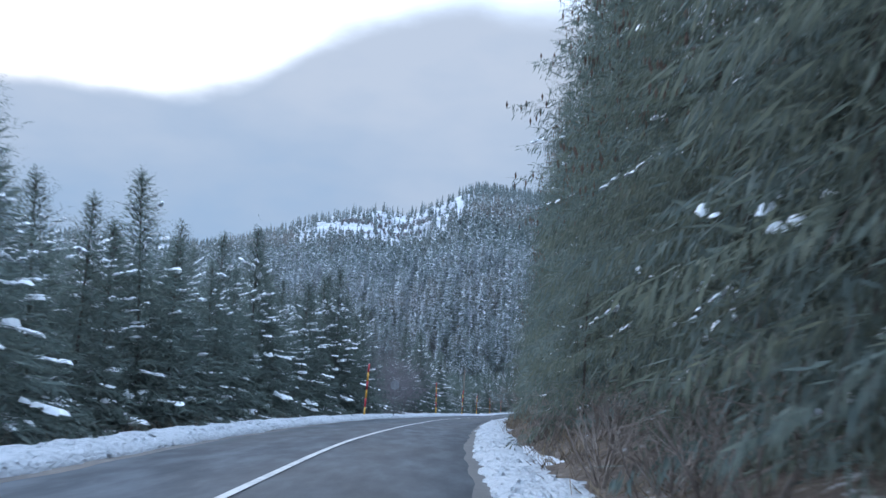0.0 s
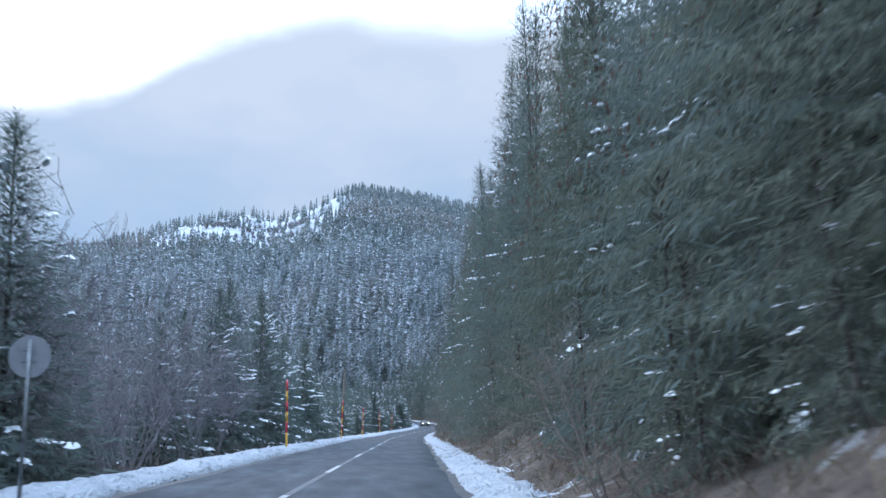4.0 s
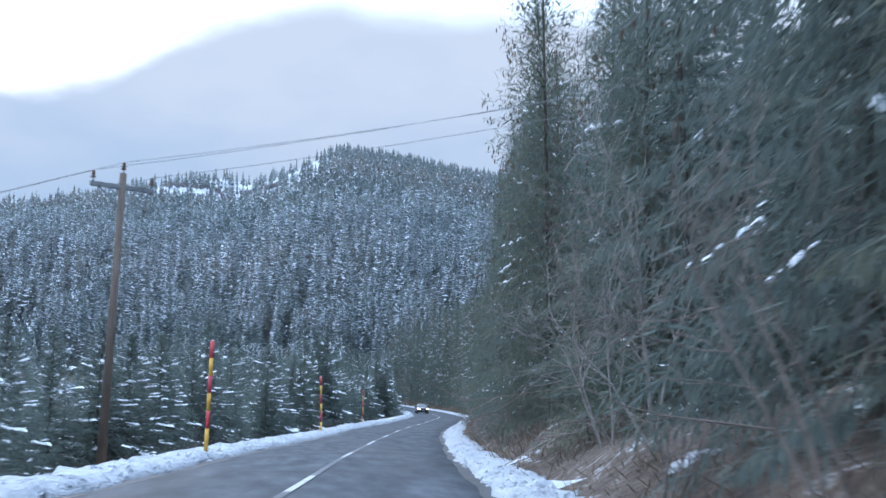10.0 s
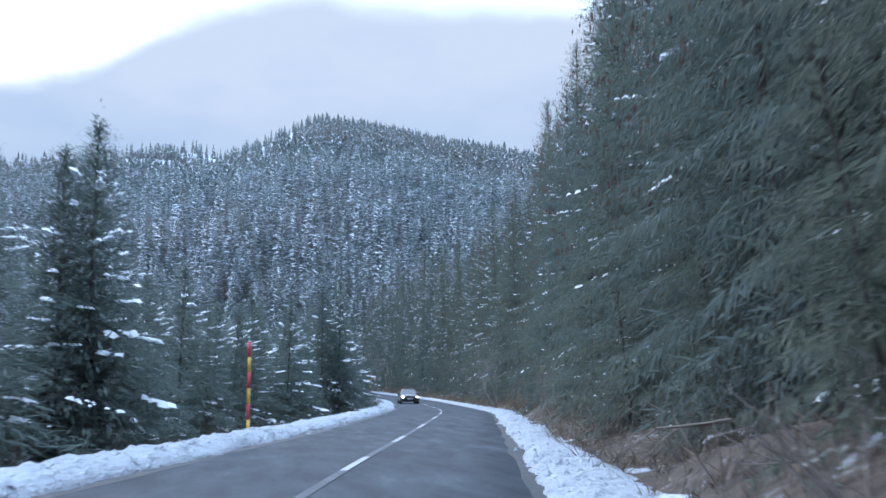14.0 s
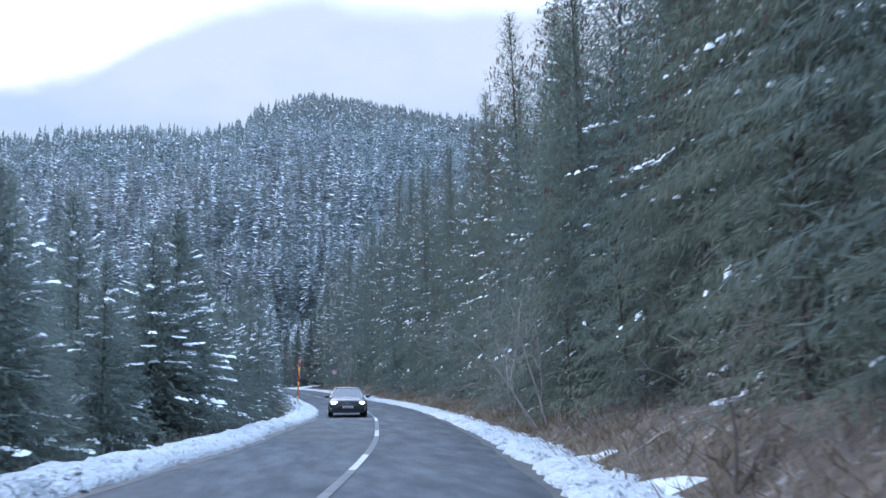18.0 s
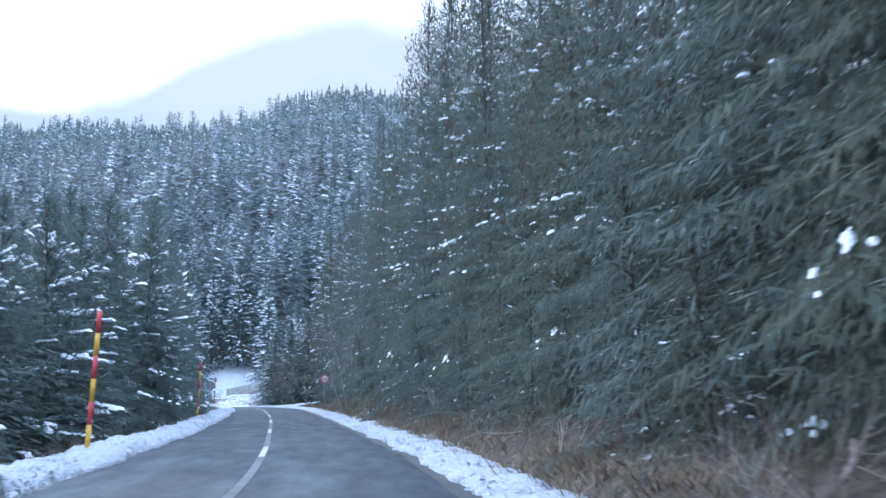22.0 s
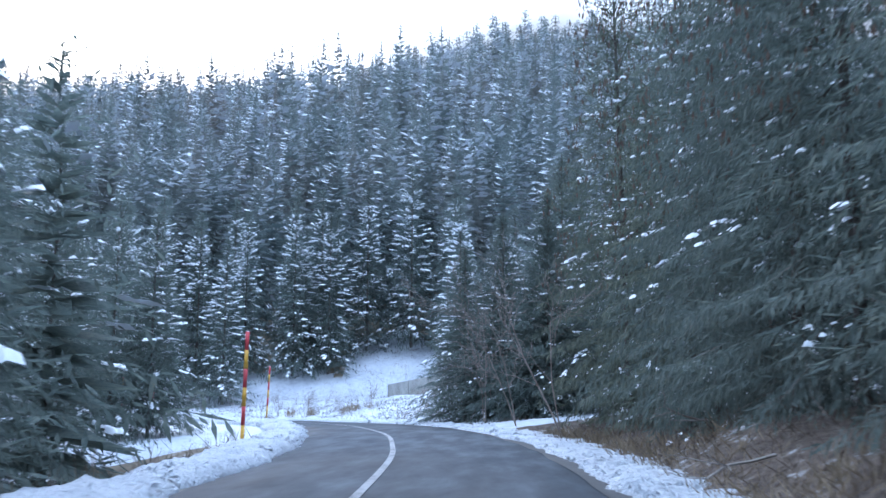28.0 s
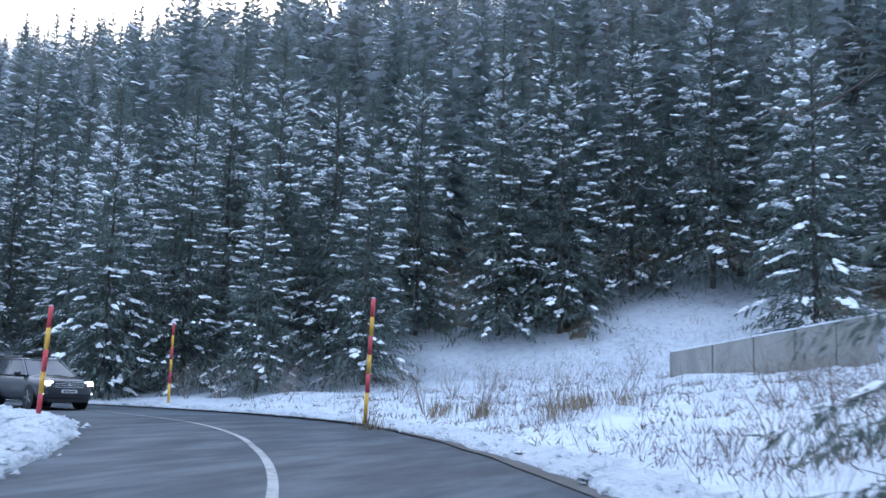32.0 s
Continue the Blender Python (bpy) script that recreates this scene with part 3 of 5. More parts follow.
def spruce(seed, H, R, needles, step=0.5, nb=7, gap=0.19, comb=0.115, blade=0.24, thick=0.036, snow=0.3, heap=1.0, cones=0, full=0.85, side=0, skirt=0.05, raw=False, petals=11, droop=1.0, heart=0.2):
    """One spruce: whorls of sagging boughs, flat sprays of side twigs, and combs of hanging needle twigs."""
    rnd = np.random.RandomState(seed)
    UP = np.array([0, 0, 1.0])
    Z, T = [], []
    z = H * skirt + 0.25
    while z < H * 0.975:
        n = max(4, int(round(nb * (1.12 - 0.4 * z / H))))
        Z += [(z + rnd.normal(0, 0.09 * step), a) for a in np.arange(n) * 2 * np.pi / n + rnd.uniform(0, 6.28) + rnd.normal(0, 0.2, n)]
        T.append(z)
        z += step * rnd.uniform(0.75, 1.25) * (1.1 - 0.72 * z / H)
    z0, az = np.array(Z).T
    keep = rnd.uniform(0, 1, len(az)) > np.where(side * np.cos(az) > 0.6, 0.45, 0.0)     # sparse on the side turned to the wood
    z0, az = z0[keep], az[keep]
    t = np.clip(z0 / H, 0, 1)
    N = len(az)
    lobe = rnd.uniform(0, 6.28, 3)
    L = R * (1 - t) ** full * np.minimum(1.0, 0.74 + 1.6 * t) * rnd.uniform(0.7, 1.1, N) * (1 + 0.10 * np.sin(az * 2 + lobe[0] + z0) + 0.07 * np.cos(az - lobe[1])) + 0.13
    out = np.stack([np.cos(az), np.sin(az), 0 * az], 1)
    tan = np.stack([-np.sin(az), np.cos(az), 0 * az], 1)
    rise = np.tan(np.radians(-12 + 58 * t**1.5)) + rnd.normal(0, 0.08, N)
    sag = (0.42 - 0.24 * t) * rnd.uniform(0.7, 1.3, N) * droop

    def spine(u, k):
        return out[k] * (L[k] * u)[:, None] + UP * (z0[k] + L[k] * (rise[k] * u - sag[k] * u * u + 0.16 * u**3))[:, None]

    crown = []
    # the shaded heart of the crown: short twigs all through it, or a few broad ones where it stays far off
    for z in T:
        q = z / H
        m = petals if raw else int(petals * (1.2 - 0.75 * q))
        a = np.arange(m) * 2 * np.pi / m + rnd.uniform(0, 6.28) + rnd.normal(0, 0.15, m)
        full_r = R * (1 - q) ** full
        r = full_r * 0.68 * rnd.uniform(0.75, 1.1, m) + 0.05 if raw else np.minimum(0.12 + 0.16 * full_r, 2.6 * heart) * rnd.uniform(0.7, 1.2, m)
        r0 = 0 * a if raw else full_r * 0.68 * rnd.uniform(0.0, 1.0, m) ** 1.0
        w = unit(np.stack([np.cos(a), np.sin(a), -0.45 + 0.9 * q + rnd.normal(0, 0.14 if raw else 0.4, m)], 1) + (0 if raw else rnd.normal(0, 0.3, (m, 3))))
        b = np.stack([r0 * np.cos(a), r0 * np.sin(a), z + 0.35 * step + rnd.normal(0, 0.08 if raw else 0.3 * step, m) - (0.16 - 0.5 * q) * r0], 1)
        crown.append(kites(b, w, unit(np.stack([-np.sin(a), np.cos(a), rnd.normal(0, 0.5, m)], 1)), r, r * 3.8 / petals if raw else r * heart))
    # side twigs of every bough, left and right
    n2 = np.maximum(1 if raw else 3, (L / gap).astype(int)) * 2
    k2 = np.repeat(np.arange(N), n2)
    order = np.arange(len(k2)) - np.repeat(np.cumsum(n2) - n2, n2)
    sg = np.where(order % 2 == 0, 1.0, -1.0)
    u2 = np.clip(0.22 + 0.78 * (order + 0.5) / n2[k2] + rnd.normal(0, 0.03, len(k2)), 0.1, 1.0)
    l2 = np.minimum(0.10 + 0.40 * L[k2] * (1.04 - u2) ** 0.8, 0.85) * rnd.uniform(0.65, 1.2, len(k2))
    d2 = unit(out[k2] * rnd.uniform(0.45, 0.8, (len(k2), 1)) + tan[k2] * (sg * rnd.uniform(0.55, 0.95, len(k2)))[:, None] + UP * (rise[k2] * 0.35 - rnd.uniform(0.1, 0.45, len(k2)) * droop * (1.1 - t[k2]))[:, None])
    b2 = spine(u2, k2)
    # needle twigs along each of them: some along it, some hanging
    n3 = np.maximum(1 if raw else 2, (l2 / comb).astype(int))
    k3 = np.repeat(np.arange(len(k2)), n3)
    order = np.arange(len(k3)) - np.repeat(np.cumsum(n3) - n3, n3)
    v3 = (order + rnd.uniform(0.1, 0.9, len(k3))) / n3[k3]
    b3 = b2[k3] + d2[k3] * (l2[k3] * v3)[:, None] - UP * (0.22 * l2[k3] * v3 * v3 * droop)[:, None]
    hang = rnd.uniform(0, 1, len(k3)) < 0.55 * (1.05 - t[k2][k3]) + 0.1
    across = np.cross(d2[k3], UP) * np.where(order % 2 == 0, 1, -1)[:, None]
    w3 = np.where(hang[:, None], d2[k3] * 0.32 + out[k2][k3] * 0.2 - UP, d2[k3] + across * 0.55 - UP * 0.16) + rnd.normal(0, 0.16, (len(k3), 3))
    w3 = unit(w3)
    ln = blade * rnd.uniform(0.6, 1.35, len(k3)) * (0.35 + 0.65 * (1 - t[k2][k3]) ** 0.7) * np.where(hang, 1.1, 1.0)
    crown.append(kites(b3, w3, unit(np.cross(w3, rnd.normal(0, 0.7, (len(k3), 3)) + UP * np.where(hang, 0, 1)[:, None])), ln, np.clip(ln * 0.2, thick * 0.7, thick * 1.25) * (0.4 + 0.6 * (1 - t[k2][k3]) ** 0.6)))
    # bough ends
    for q in (0.8,) if raw else (0.72, 0.86, 0.97):
        u = np.full(N, q)
        w = unit(spine(u + 0.06, np.arange(N)) - spine(u, np.arange(N)) + rnd.normal(0, 0.06, (N, 3)))
        crown.append(kites(spine(u, np.arange(N)), w, unit(np.cross(w, UP + rnd.normal(0, 0.4, (N, 3)))), np.minimum(0.14 + (0.3 if raw else 0.12) * L, 0.8 if raw else 0.4), thick * 1.2 * (0.35 + 0.65 * (1 - t))))
    # leader shoot with its short upright twigs
    m = 12
    za = np.linspace(0.91, 0.995, m) * H
    a = np.arange(m) * 2.4
    w = unit(np.stack([np.cos(a) * 0.75, np.sin(a) * 0.75, 0.6 + 0 * a], 1))
    crown.append(kites(np.stack([0 * a, 0 * a, za], 1), w, unit(np.cross(w, UP + rnd.normal(0, 0.3, (m, 3)))), np.linspace(0.4, 0.12, m) * min(1, H / 12), np.full(m, min(thick, 0.035))))
    a = np.array([0.3, 1.4, 2.5])
    crown.append(kites(np.tile([0, 0, 0.86 * H], (3, 1)), np.tile([0, 0, 1.0], (3, 1)), np.stack([np.cos(a), np.sin(a), 0 * a], 1), np.full(3, 0.15 * H), np.full(3, 0.004 * H + 0.3 * thick)))
    white = []
    if snow:
        laden = np.where((rnd.uniform(0, 1, N) < snow * (0.8 + 0.5 * np.sin(z0 * 1.1 + lobe[2]) * np.cos(az * 1.5 + lobe[0]))) & (t < 0.84))[0]
        start, off = rnd.uniform(0.5, 0.85, N), rnd.normal(0, 0.2, N)
        for q in range(4 if raw else 10):
            k = laden[rnd.uniform(0, 1, len(laden)) < (1.0, 0.9, 0.8, 0.7, 0.65, 0.6, 0.5, 0.4, 0.35, 0.3)[q]]
            if len(k):
                u = np.clip(start[k] + (0.075 * (q - 1) if raw else 0.035 * (q - 4)) + rnd.normal(0, 0.03, len(k)), 0.3, 0.97)
                p = spine(u, k) + tan[k] * ((off[k] + rnd.normal(0, 0.16, len(k))) * L[k] * (1.1 - u))[:, None] + UP * 0.03
                al = unit(spine(u + 0.05, k) - spine(u, k) + tan[k] * rnd.normal(0, 0.03, (len(k), 1)))
                white.append((p, al, np.minimum((rnd.uniform(0.05, 0.17, len(k)) if raw else 0.03 + 0.10 * rnd.uniform(0, 1, len(k)) ** 1.6) * heap * (0.5 + 0.5 * np.clip(L[k] / 1.8, 0, 1)), 0.5 if raw else 0.26)))
    if white:
        p, al, size = (np.concatenate(x) for x in zip(*white))
    v, f = join(crown)
    if raw:
        if not white:
            return v, np.zeros((0, 3))
        # a ridge of snow along the bough, seen from the side as from the front
        ac = unit(np.cross(al, UP)) * rnd.uniform(0.35, 0.75, (len(p), 1)) + UP * rnd.uniform(0.25, 0.5, (len(p), 1))
        q, w = p + UP * (size * 0.35)[:, None], size[:, None]
        quad = np.stack([q - al * w * 1.2, q + ac * w * 0.7, q + al * w * 1.2, q - ac * w * 0.7], 1)
        return v, quad.reshape(-1, 3)
    made = {"crown": mesh_np("crown", v, f, needles)}
    r0 = 0.007 * H + 0.015
    a = np.arange(7) * 2 * np.pi / 7
    rings = [(-0.6, r0 * 1.15), (0.3, r0), (H * 0.5, r0 * 0.55), (H, 0.012)]
    tv = np.concatenate([np.stack([np.cos(a) * r, np.sin(a) * r, 0 * a + z], 1) for z, r in rings])
    tf = np.array([[j * 7 + k, j * 7 + (k + 1) % 7, j * 7 + 7 + (k + 1) % 7, j * 7 + 7 + k] for j in range(3) for k in range(7)])
    wood = [(tv, tf)]
    every = np.arange(N)
    for q0, q1, w in ((0.0, 0.5, 0.05), (0.48, 0.95, 0.026)):
        s0, s1 = spine(np.full(N, q0), every), spine(np.full(N, q1), every)
        wood.append(kites(s0, unit(s1 - s0), tan, np.linalg.norm(s1 - s0, axis=1), np.full(N, w)))
    v, f = join(wood)
    made["trunk"] = mesh_np("trunk", v, f, BARK)
    if white:
        v, f = heaps_of_snow(p, al, unit(np.cross(al, UP)), size, rnd)
        made["snow_cover"] = mesh_np("snow_cover", v, f, FRESH_SNOW, smooth=True)
    if cones:
        fruit = []
        k = np.where((t > 0.3) & (t < 0.86) & (rnd.uniform(0, 1, N) < 0.16 * cones))[0]
        k = np.repeat(k, 4)
        p = spine(rnd.uniform(0.8, 1.0, len(k)), k) + rnd.normal(0, 0.11, (len(k), 3)) - UP * 0.05
        for a in (0.0, 1.05, 2.1):
            fruit.append(kites(p, np.tile([0, 0, -1.0], (len(k), 1)), np.tile([math.cos(a), math.sin(a), 0.0], (len(k), 1)), np.full(len(k), 0.17), np.full(len(k), 0.055)))
        v, f = join(fruit)
        made["cone_growth"] = mesh_np("cone_growth", v, f, CONE)
    return made, H


def plant(meshes, x, y, z, turn, scale, wide, label, group, tilt=(0, 0), along=1.0, name="spruce_tree"):
    """A tree of shared meshes: an Empty at its foot with its parts."""
    e = new(name)
    e.empty_display_size = 0.3
    for nm, me in meshes.items():
        ob = put(nm, me, e)
        if nm in ("snow_cover", "cone_growth"):
            tagged(ob, kind="stuff")
    e.matrix_basis = pose(x, y, z, tilt[0], tilt[1], 0) @ Matrix.Diagonal((scale * wide, scale * wide * along, scale, 1)) @ Matrix.Rotation(radians(turn), 4, "Z")
    return tagged(e, label, "tree", group)


RIGHT = [spruce(11 + k, H, R, mat, snow=snow, cones=cones, heap=0.95, side=1, gap=0.165, comb=0.1, blade=0.19, thick=0.027, skirt=0.03, petals=140, heart=0.14, full=0.76) for k, (H, R, snow, mat, cones) in enumerate(((14, 3.3, 0.05, NEEDLES, 1), (15, 3.5, 0.10, NEEDLES_WARM, 4), (13, 3.2, 0.14, NEEDLES, 2), (16, 3.6, 0.04, NEEDLES_WARM, 3)))]
LADEN = [spruce(15 + k, H, R, mat, snow=snow, cones=cones, heap=0.85, side=1, gap=0.165, comb=0.1, blade=0.19, thick=0.027, skirt=0.03, petals=140, heart=0.14, full=0.76) for k, (H, R, snow, mat, cones) in enumerate(((15, 3.4, 0.42, NEEDLES, 5), (14, 3.3, 0.5, NEEDLES_WARM, 6), (16, 3.6, 0.38, NEEDLES, 5)))]
LEFT = [spruce(21 + k, H, R, NEEDLES, step=0.44, gap=0.19, comb=0.105, blade=0.19, thick=0.031, snow=snow, heap=1.55, side=-1, petals=170) for k, (H, R, snow) in enumerate(((9, 3.0, 0.3), (10, 3.2, 0.4), (8, 2.9, 0.5), (11, 3.2, 0.25)))]
BEND_TREES = [spruce(51 + k, 10, 3.0, NEEDLES, step=0.36, nb=9, gap=0.15, comb=0.085, blade=0.17, thick=0.03, snow=0.26 + 0.1 * k, heap=1.1, skirt=0.02, petals=230, heart=0.18) for k in range(2)]
YOUNG = [spruce(41 + k, 3.6, 1.45, (NEEDLES_WARM, NEEDLES, NEEDLES_WARM)[k], step=0.3, nb=7, gap=0.15, comb=0.1, blade=0.16, thick=0.026, snow=(0.0, 0.05, 0.1)[k], heap=0.6, petals=50, full=0.8, heart=0.12) for k in range(3)]
HILL = [spruce(31 + k, H, R, NEEDLES, step=0.6, gap=0.32, comb=0.2, blade=0.34, thick=0.06, snow=snow, heap=1.9, petals=130) for k, (H, R, snow) in enumerate(((15, 3.1, 0.8), (17, 3.3, 0.7), (13, 3.0, 0.9)))]


def index_at(y):
    return int(np.abs(CL[:BEND, 1] - y).argmin())


def height(x, y):
    return float(land(np.array([x]), np.array([y]))[0][0])


def right_of(y, off):
    i = index_at(y)
    return beside(i, CL[i, 3] + off)[:2]


def left_of(y, off):
    i = index_at(y)
    return beside(i, -CL[i, 2] - off)[:2]


def is_laden(me):
    return any(me is m for m, _ in LADEN)


def build_right_wood():
    rnd = np.random.RandomState(7)
    lab = "tall dense dark green spruce drooping over the earth bank"
    laden = "tall dark spruce with brown cones and snow on its boughs"
    rows_ = ((4.7, 2.9, -12, 406),)
    for dist, gap, y0, y1 in rows_:
        y = y0
        while y < y1:
            i = index_at(y)
            d = CL[i, 3] + dist + rnd.normal(0, 0.45)
            x, yy, _ = beside(i, d)
            me, H = LADEN[rnd.randint(3)] if y > 225 and rnd.uniform() < 0.25 + 0.55 * (y > 300) else RIGHT[rnd.randint(len(RIGHT))]
            goal = 18.0 + 2.8 * wave(y, 0, 9) + rnd.normal(0, 1.2)
            if BIRCH_GAP[0] < y < BIRCH_GAP[1] and dist < 6:
                y += gap
                continue
            plant(me, x, yy, height(x, yy) - 0.1, rnd.normal(0, 22), goal / H, rnd.uniform(0.92, 1.1) * min(1.0, 15.5 / goal), laden if is_laden(me) else lab, "spruces on the bank", (rnd.normal(0, 1.5), rnd.normal(0, 1.5)), 1.12)
            y += gap * rnd.uniform(0.75, 1.3)
    # young ones at the top of the bank
    y = 22.0
    while y < 376:
        x, yy = right_of(y, rnd.uniform(2.5, 3.4))
        me, H = YOUNG[rnd.randint(3)]
        h = rnd.uniform(2.2, 4.4)
        if rnd.uniform() < 0.72:
            plant(me, x, yy, height(x, yy) - 0.1, rnd.uniform(0, 360), h / H, rnd.uniform(0.95, 1.25), "young bushy green spruce growing on top of the bank", "young spruces on the bank", (rnd.normal(0, 3), rnd.normal(-4, 3)), name="spruce_sapling")
        y += rnd.uniform(2.2, 4.4)
    for x, y, h in ((24.9, 418.6, 8.4), (26.8, 416.6, 9.2), (28.8, 414.4, 9.8), (29.6, 419.5, 12.5), (30.6, 426.5, 13), (33.0, 413.0, 14), (34, 421, 15), (27.0, 431.5, 12), (31, 434, 14), (36, 429, 15), (26.5, 441, 12), (30.5, 445, 12), (33, 450, 13), (38, 438, 16), (25.0, 462, 10), (29, 458, 11), (23.6, 465, 8), (24.5, 470, 10), (22.6, 475, 9), (9.8, 462, 14), (7.5, 459.5, 13)):
        me, H = BEND_TREES[rnd.randint(2)] if y < 428 else HILL[rnd.randint(3)]
        plant(me, x, y, height(x, y) - 0.1, rnd.normal(50, 15), h / H, 1.15, laden if y < 428 else "snow dusted dark green spruce at the foot of the hill", "spruces on the bank" if y < 428 else "spruces behind the clearing")


BIRCH_GAP = (157, 164)
TOP_Y = [-10, 30, 70, 84, 92, 104, 114, 128, 139, 147, 165, 195, 207, 222, 230, 246, 253, 263, 269, 276, 285, 295, 306, 320, 339, 351, 377, 405]
TOP_Z = [6.4, 7.4, 8.8, 6.6, 6.0, 7.6, 8.4, 7.4, 7.6, 4.5, 4.2, 4.9, 4.2, 7.6, 4.4, 6.2, 4.5, 8.0, 7.2, 5.7, 6.8, 5.4, 5.0, 6.0, 7.6, 10.5, 12.2, 11.5]


def build_left_wood():
    rnd = np.random.RandomState(9)
    lab = "young dark green spruce with snow on its boughs below the road"
    for dist, gap, y0, y1 in ((4.6, 2.6, 14, 386),):
        y = y0
        while y < y1:
            i = index_at(y)
            d = -(CL[i, 2] + dist + rnd.normal(0, 0.5))
            x, yy, zr = beside(i, d)
            g = height(x, yy)
            if not (78 < y < 92 and dist < 9) and not (dist < 6 and y > 396):
                top = float(np.interp(y, TOP_Y, TOP_Z)) * rnd.uniform(0.72, 1.12) + (0.5 if dist < 9 else 0)
                h = max(4.0, zr + top - g)
                me, H = LEFT[rnd.randint(len(LEFT))]
                plant(me, x, yy, g - 0.1, rnd.normal(0, 22), h / H, min(rnd.uniform(1.05, 1.35), 3.2 * H / (2.85 * h)), lab, "spruces below the road", (rnd.normal(0, 1.2), rnd.normal(0, 1.2)), 1.35)
            y += gap * rnd.uniform(0.75, 1.3)


def build_landmark_spruces():
    """The spruces that stand out against the sky below the road."""
    for k, (x, y, top) in enumerate(((-12.2, 46.7, 9.2), (-12.4, 50.2, 8.6), (-11.2, 62.5, 9.8), (-6.6, 66.5, 9.8), (-2.4, 125, 9.7), (0.3, 145.5, 8.4), (11.5, 224.5, 6.6), (19.4, 264, 7.4), (18.0, 287, 7.4), (20.6, 351.5, 10.8), (16.5, 350, 9.6), (17.0, 376, 12.0), (15.6, 383.5, 12.0), (15.6, 392, 11.0), (13.4, 400.6, 9.5), (13.9, 407.6, 9.0), (12.0, 408.5, 10), (8.5, 412, 10))):
        me, H = LEFT[(k * 3) % 4]
        g = height(x, y)
        plant(me, x, y, g - 0.1, 23 * ((k * 5) % 4) - 34, (top - g) / H, 0.95, "taller spruce standing out above the others below the road", "spruces below the road")


def clear_of(x, y):
    """Whether a hill tree may stand there."""
    if 10.8 < x < 20.6 and y < 462:
        return False
    return True


def build_hill_wood():
    rnd = np.random.RandomState(17)
    lab = "snow dusted dark green spruce at the foot of the hill"
    for row, y0 in enumerate((447.5, 451, 455.5, 460.5)):
        x = -45.0
        while x < 24:
            yy = y0 + rnd.normal(0, 1.0) + (3.5 if x > 2 else 0)
            if row == 0 and x > -6 or row == 1 and x > 2.5:
                x += 4
                continue
            if clear_of(x, yy):
                me, H = HILL[rnd.randint(3)]
                h = rnd.uniform(11, 15) if row < 2 else rnd.uniform(13, 18)
                plant(me, x, yy, height(x, yy) - 0.1, rnd.uniform(0, 360), h / H, rnd.uniform(0.95, 1.15), lab, "spruces behind the clearing", name="hill_spruce")
            x += rnd.uniform(2.8, 4.6)


def far_tree(rnd, layers, blades, snow):
    """One small template: narrow blades in tiers, dark ones and snowy ones."""
    vd, vs = [], []
    for j in range(layers):
        t0 = (j + 0.3) / layers
        a = np.arange(blades) * 2 * np.pi / blades + rnd.uniform(0, 6.28) + rnd.normal(0, 0.25, blades)
        for k in range(blades):
            t = min(0.97, t0 + rnd.uniform(-0.5, 0.5) / layers)
            z = 0.07 + 0.87 * t
            r = 0.185 * (1 - t) ** 0.8 * rnd.uniform(0.65, 1.25) + 0.012
            o = np.array([math.cos(a[k]), math.sin(a[k]), 0])
            s = np.array([-o[1], o[0], 0])
            w = (2.4 * r / blades + 0.006) * rnd.uniform(0.7, 1.1)
            root = np.array([0, 0, z + 0.5 / layers + 0.01])
            tip = o * r + np.array([0, 0, z - 0.42 * r - 0.015])
            mid = o * r * 0.62 + np.array([0, 0, z + 0.004])
            vd.append([root, mid - s * w, tip, mid + s * w])
            if rnd.uniform() < snow:
                q = rnd.uniform(0.35, 0.8)
                up = np.array([0, 0, 0.006])
                wd = w * rnd.uniform(0.45, 0.85)
                vs.append([root * (1 - q) + mid * q + up, mid - s * wd + up, tip * 0.85 + mid * 0.15 + up, mid + s * wd + up])
    vd.append([np.array([0.006, 0, 0.88]), np.array([-0.006, 0.0, 0.88]), np.array([0, 0, 1.03]), np.array([0, 0.006, 0.93])])
    for a in (0.4, 1.45, 2.5):
        o = np.array([math.cos(a), math.sin(a), 0]) * 0.017
        vd.append([np.array([0, 0, 0.74]), o + np.array([0, 0, 0.84]), np.array([0, 0, 1.01]), np.array([0, 0, 0.84]) - o])
    return np.array(vd).reshape(-1, 3), np.array(vs).reshape(-1, 3) if vs else np.zeros((0, 3))


def fine_tree(seed, step, gap, comb, blade, thick, snow, R=2.7, heap=2.2):
    """A fuller template for the nearer woods, one metre high: dark blades and snowy ones."""
    H = 15.0
    v, h = spruce(seed, H, R, None, step=step, nb=6, gap=gap, comb=comb, blade=blade, thick=thick, snow=snow, heap=heap, raw=True, petals=9, droop=1.25)
    return v / H, h / H


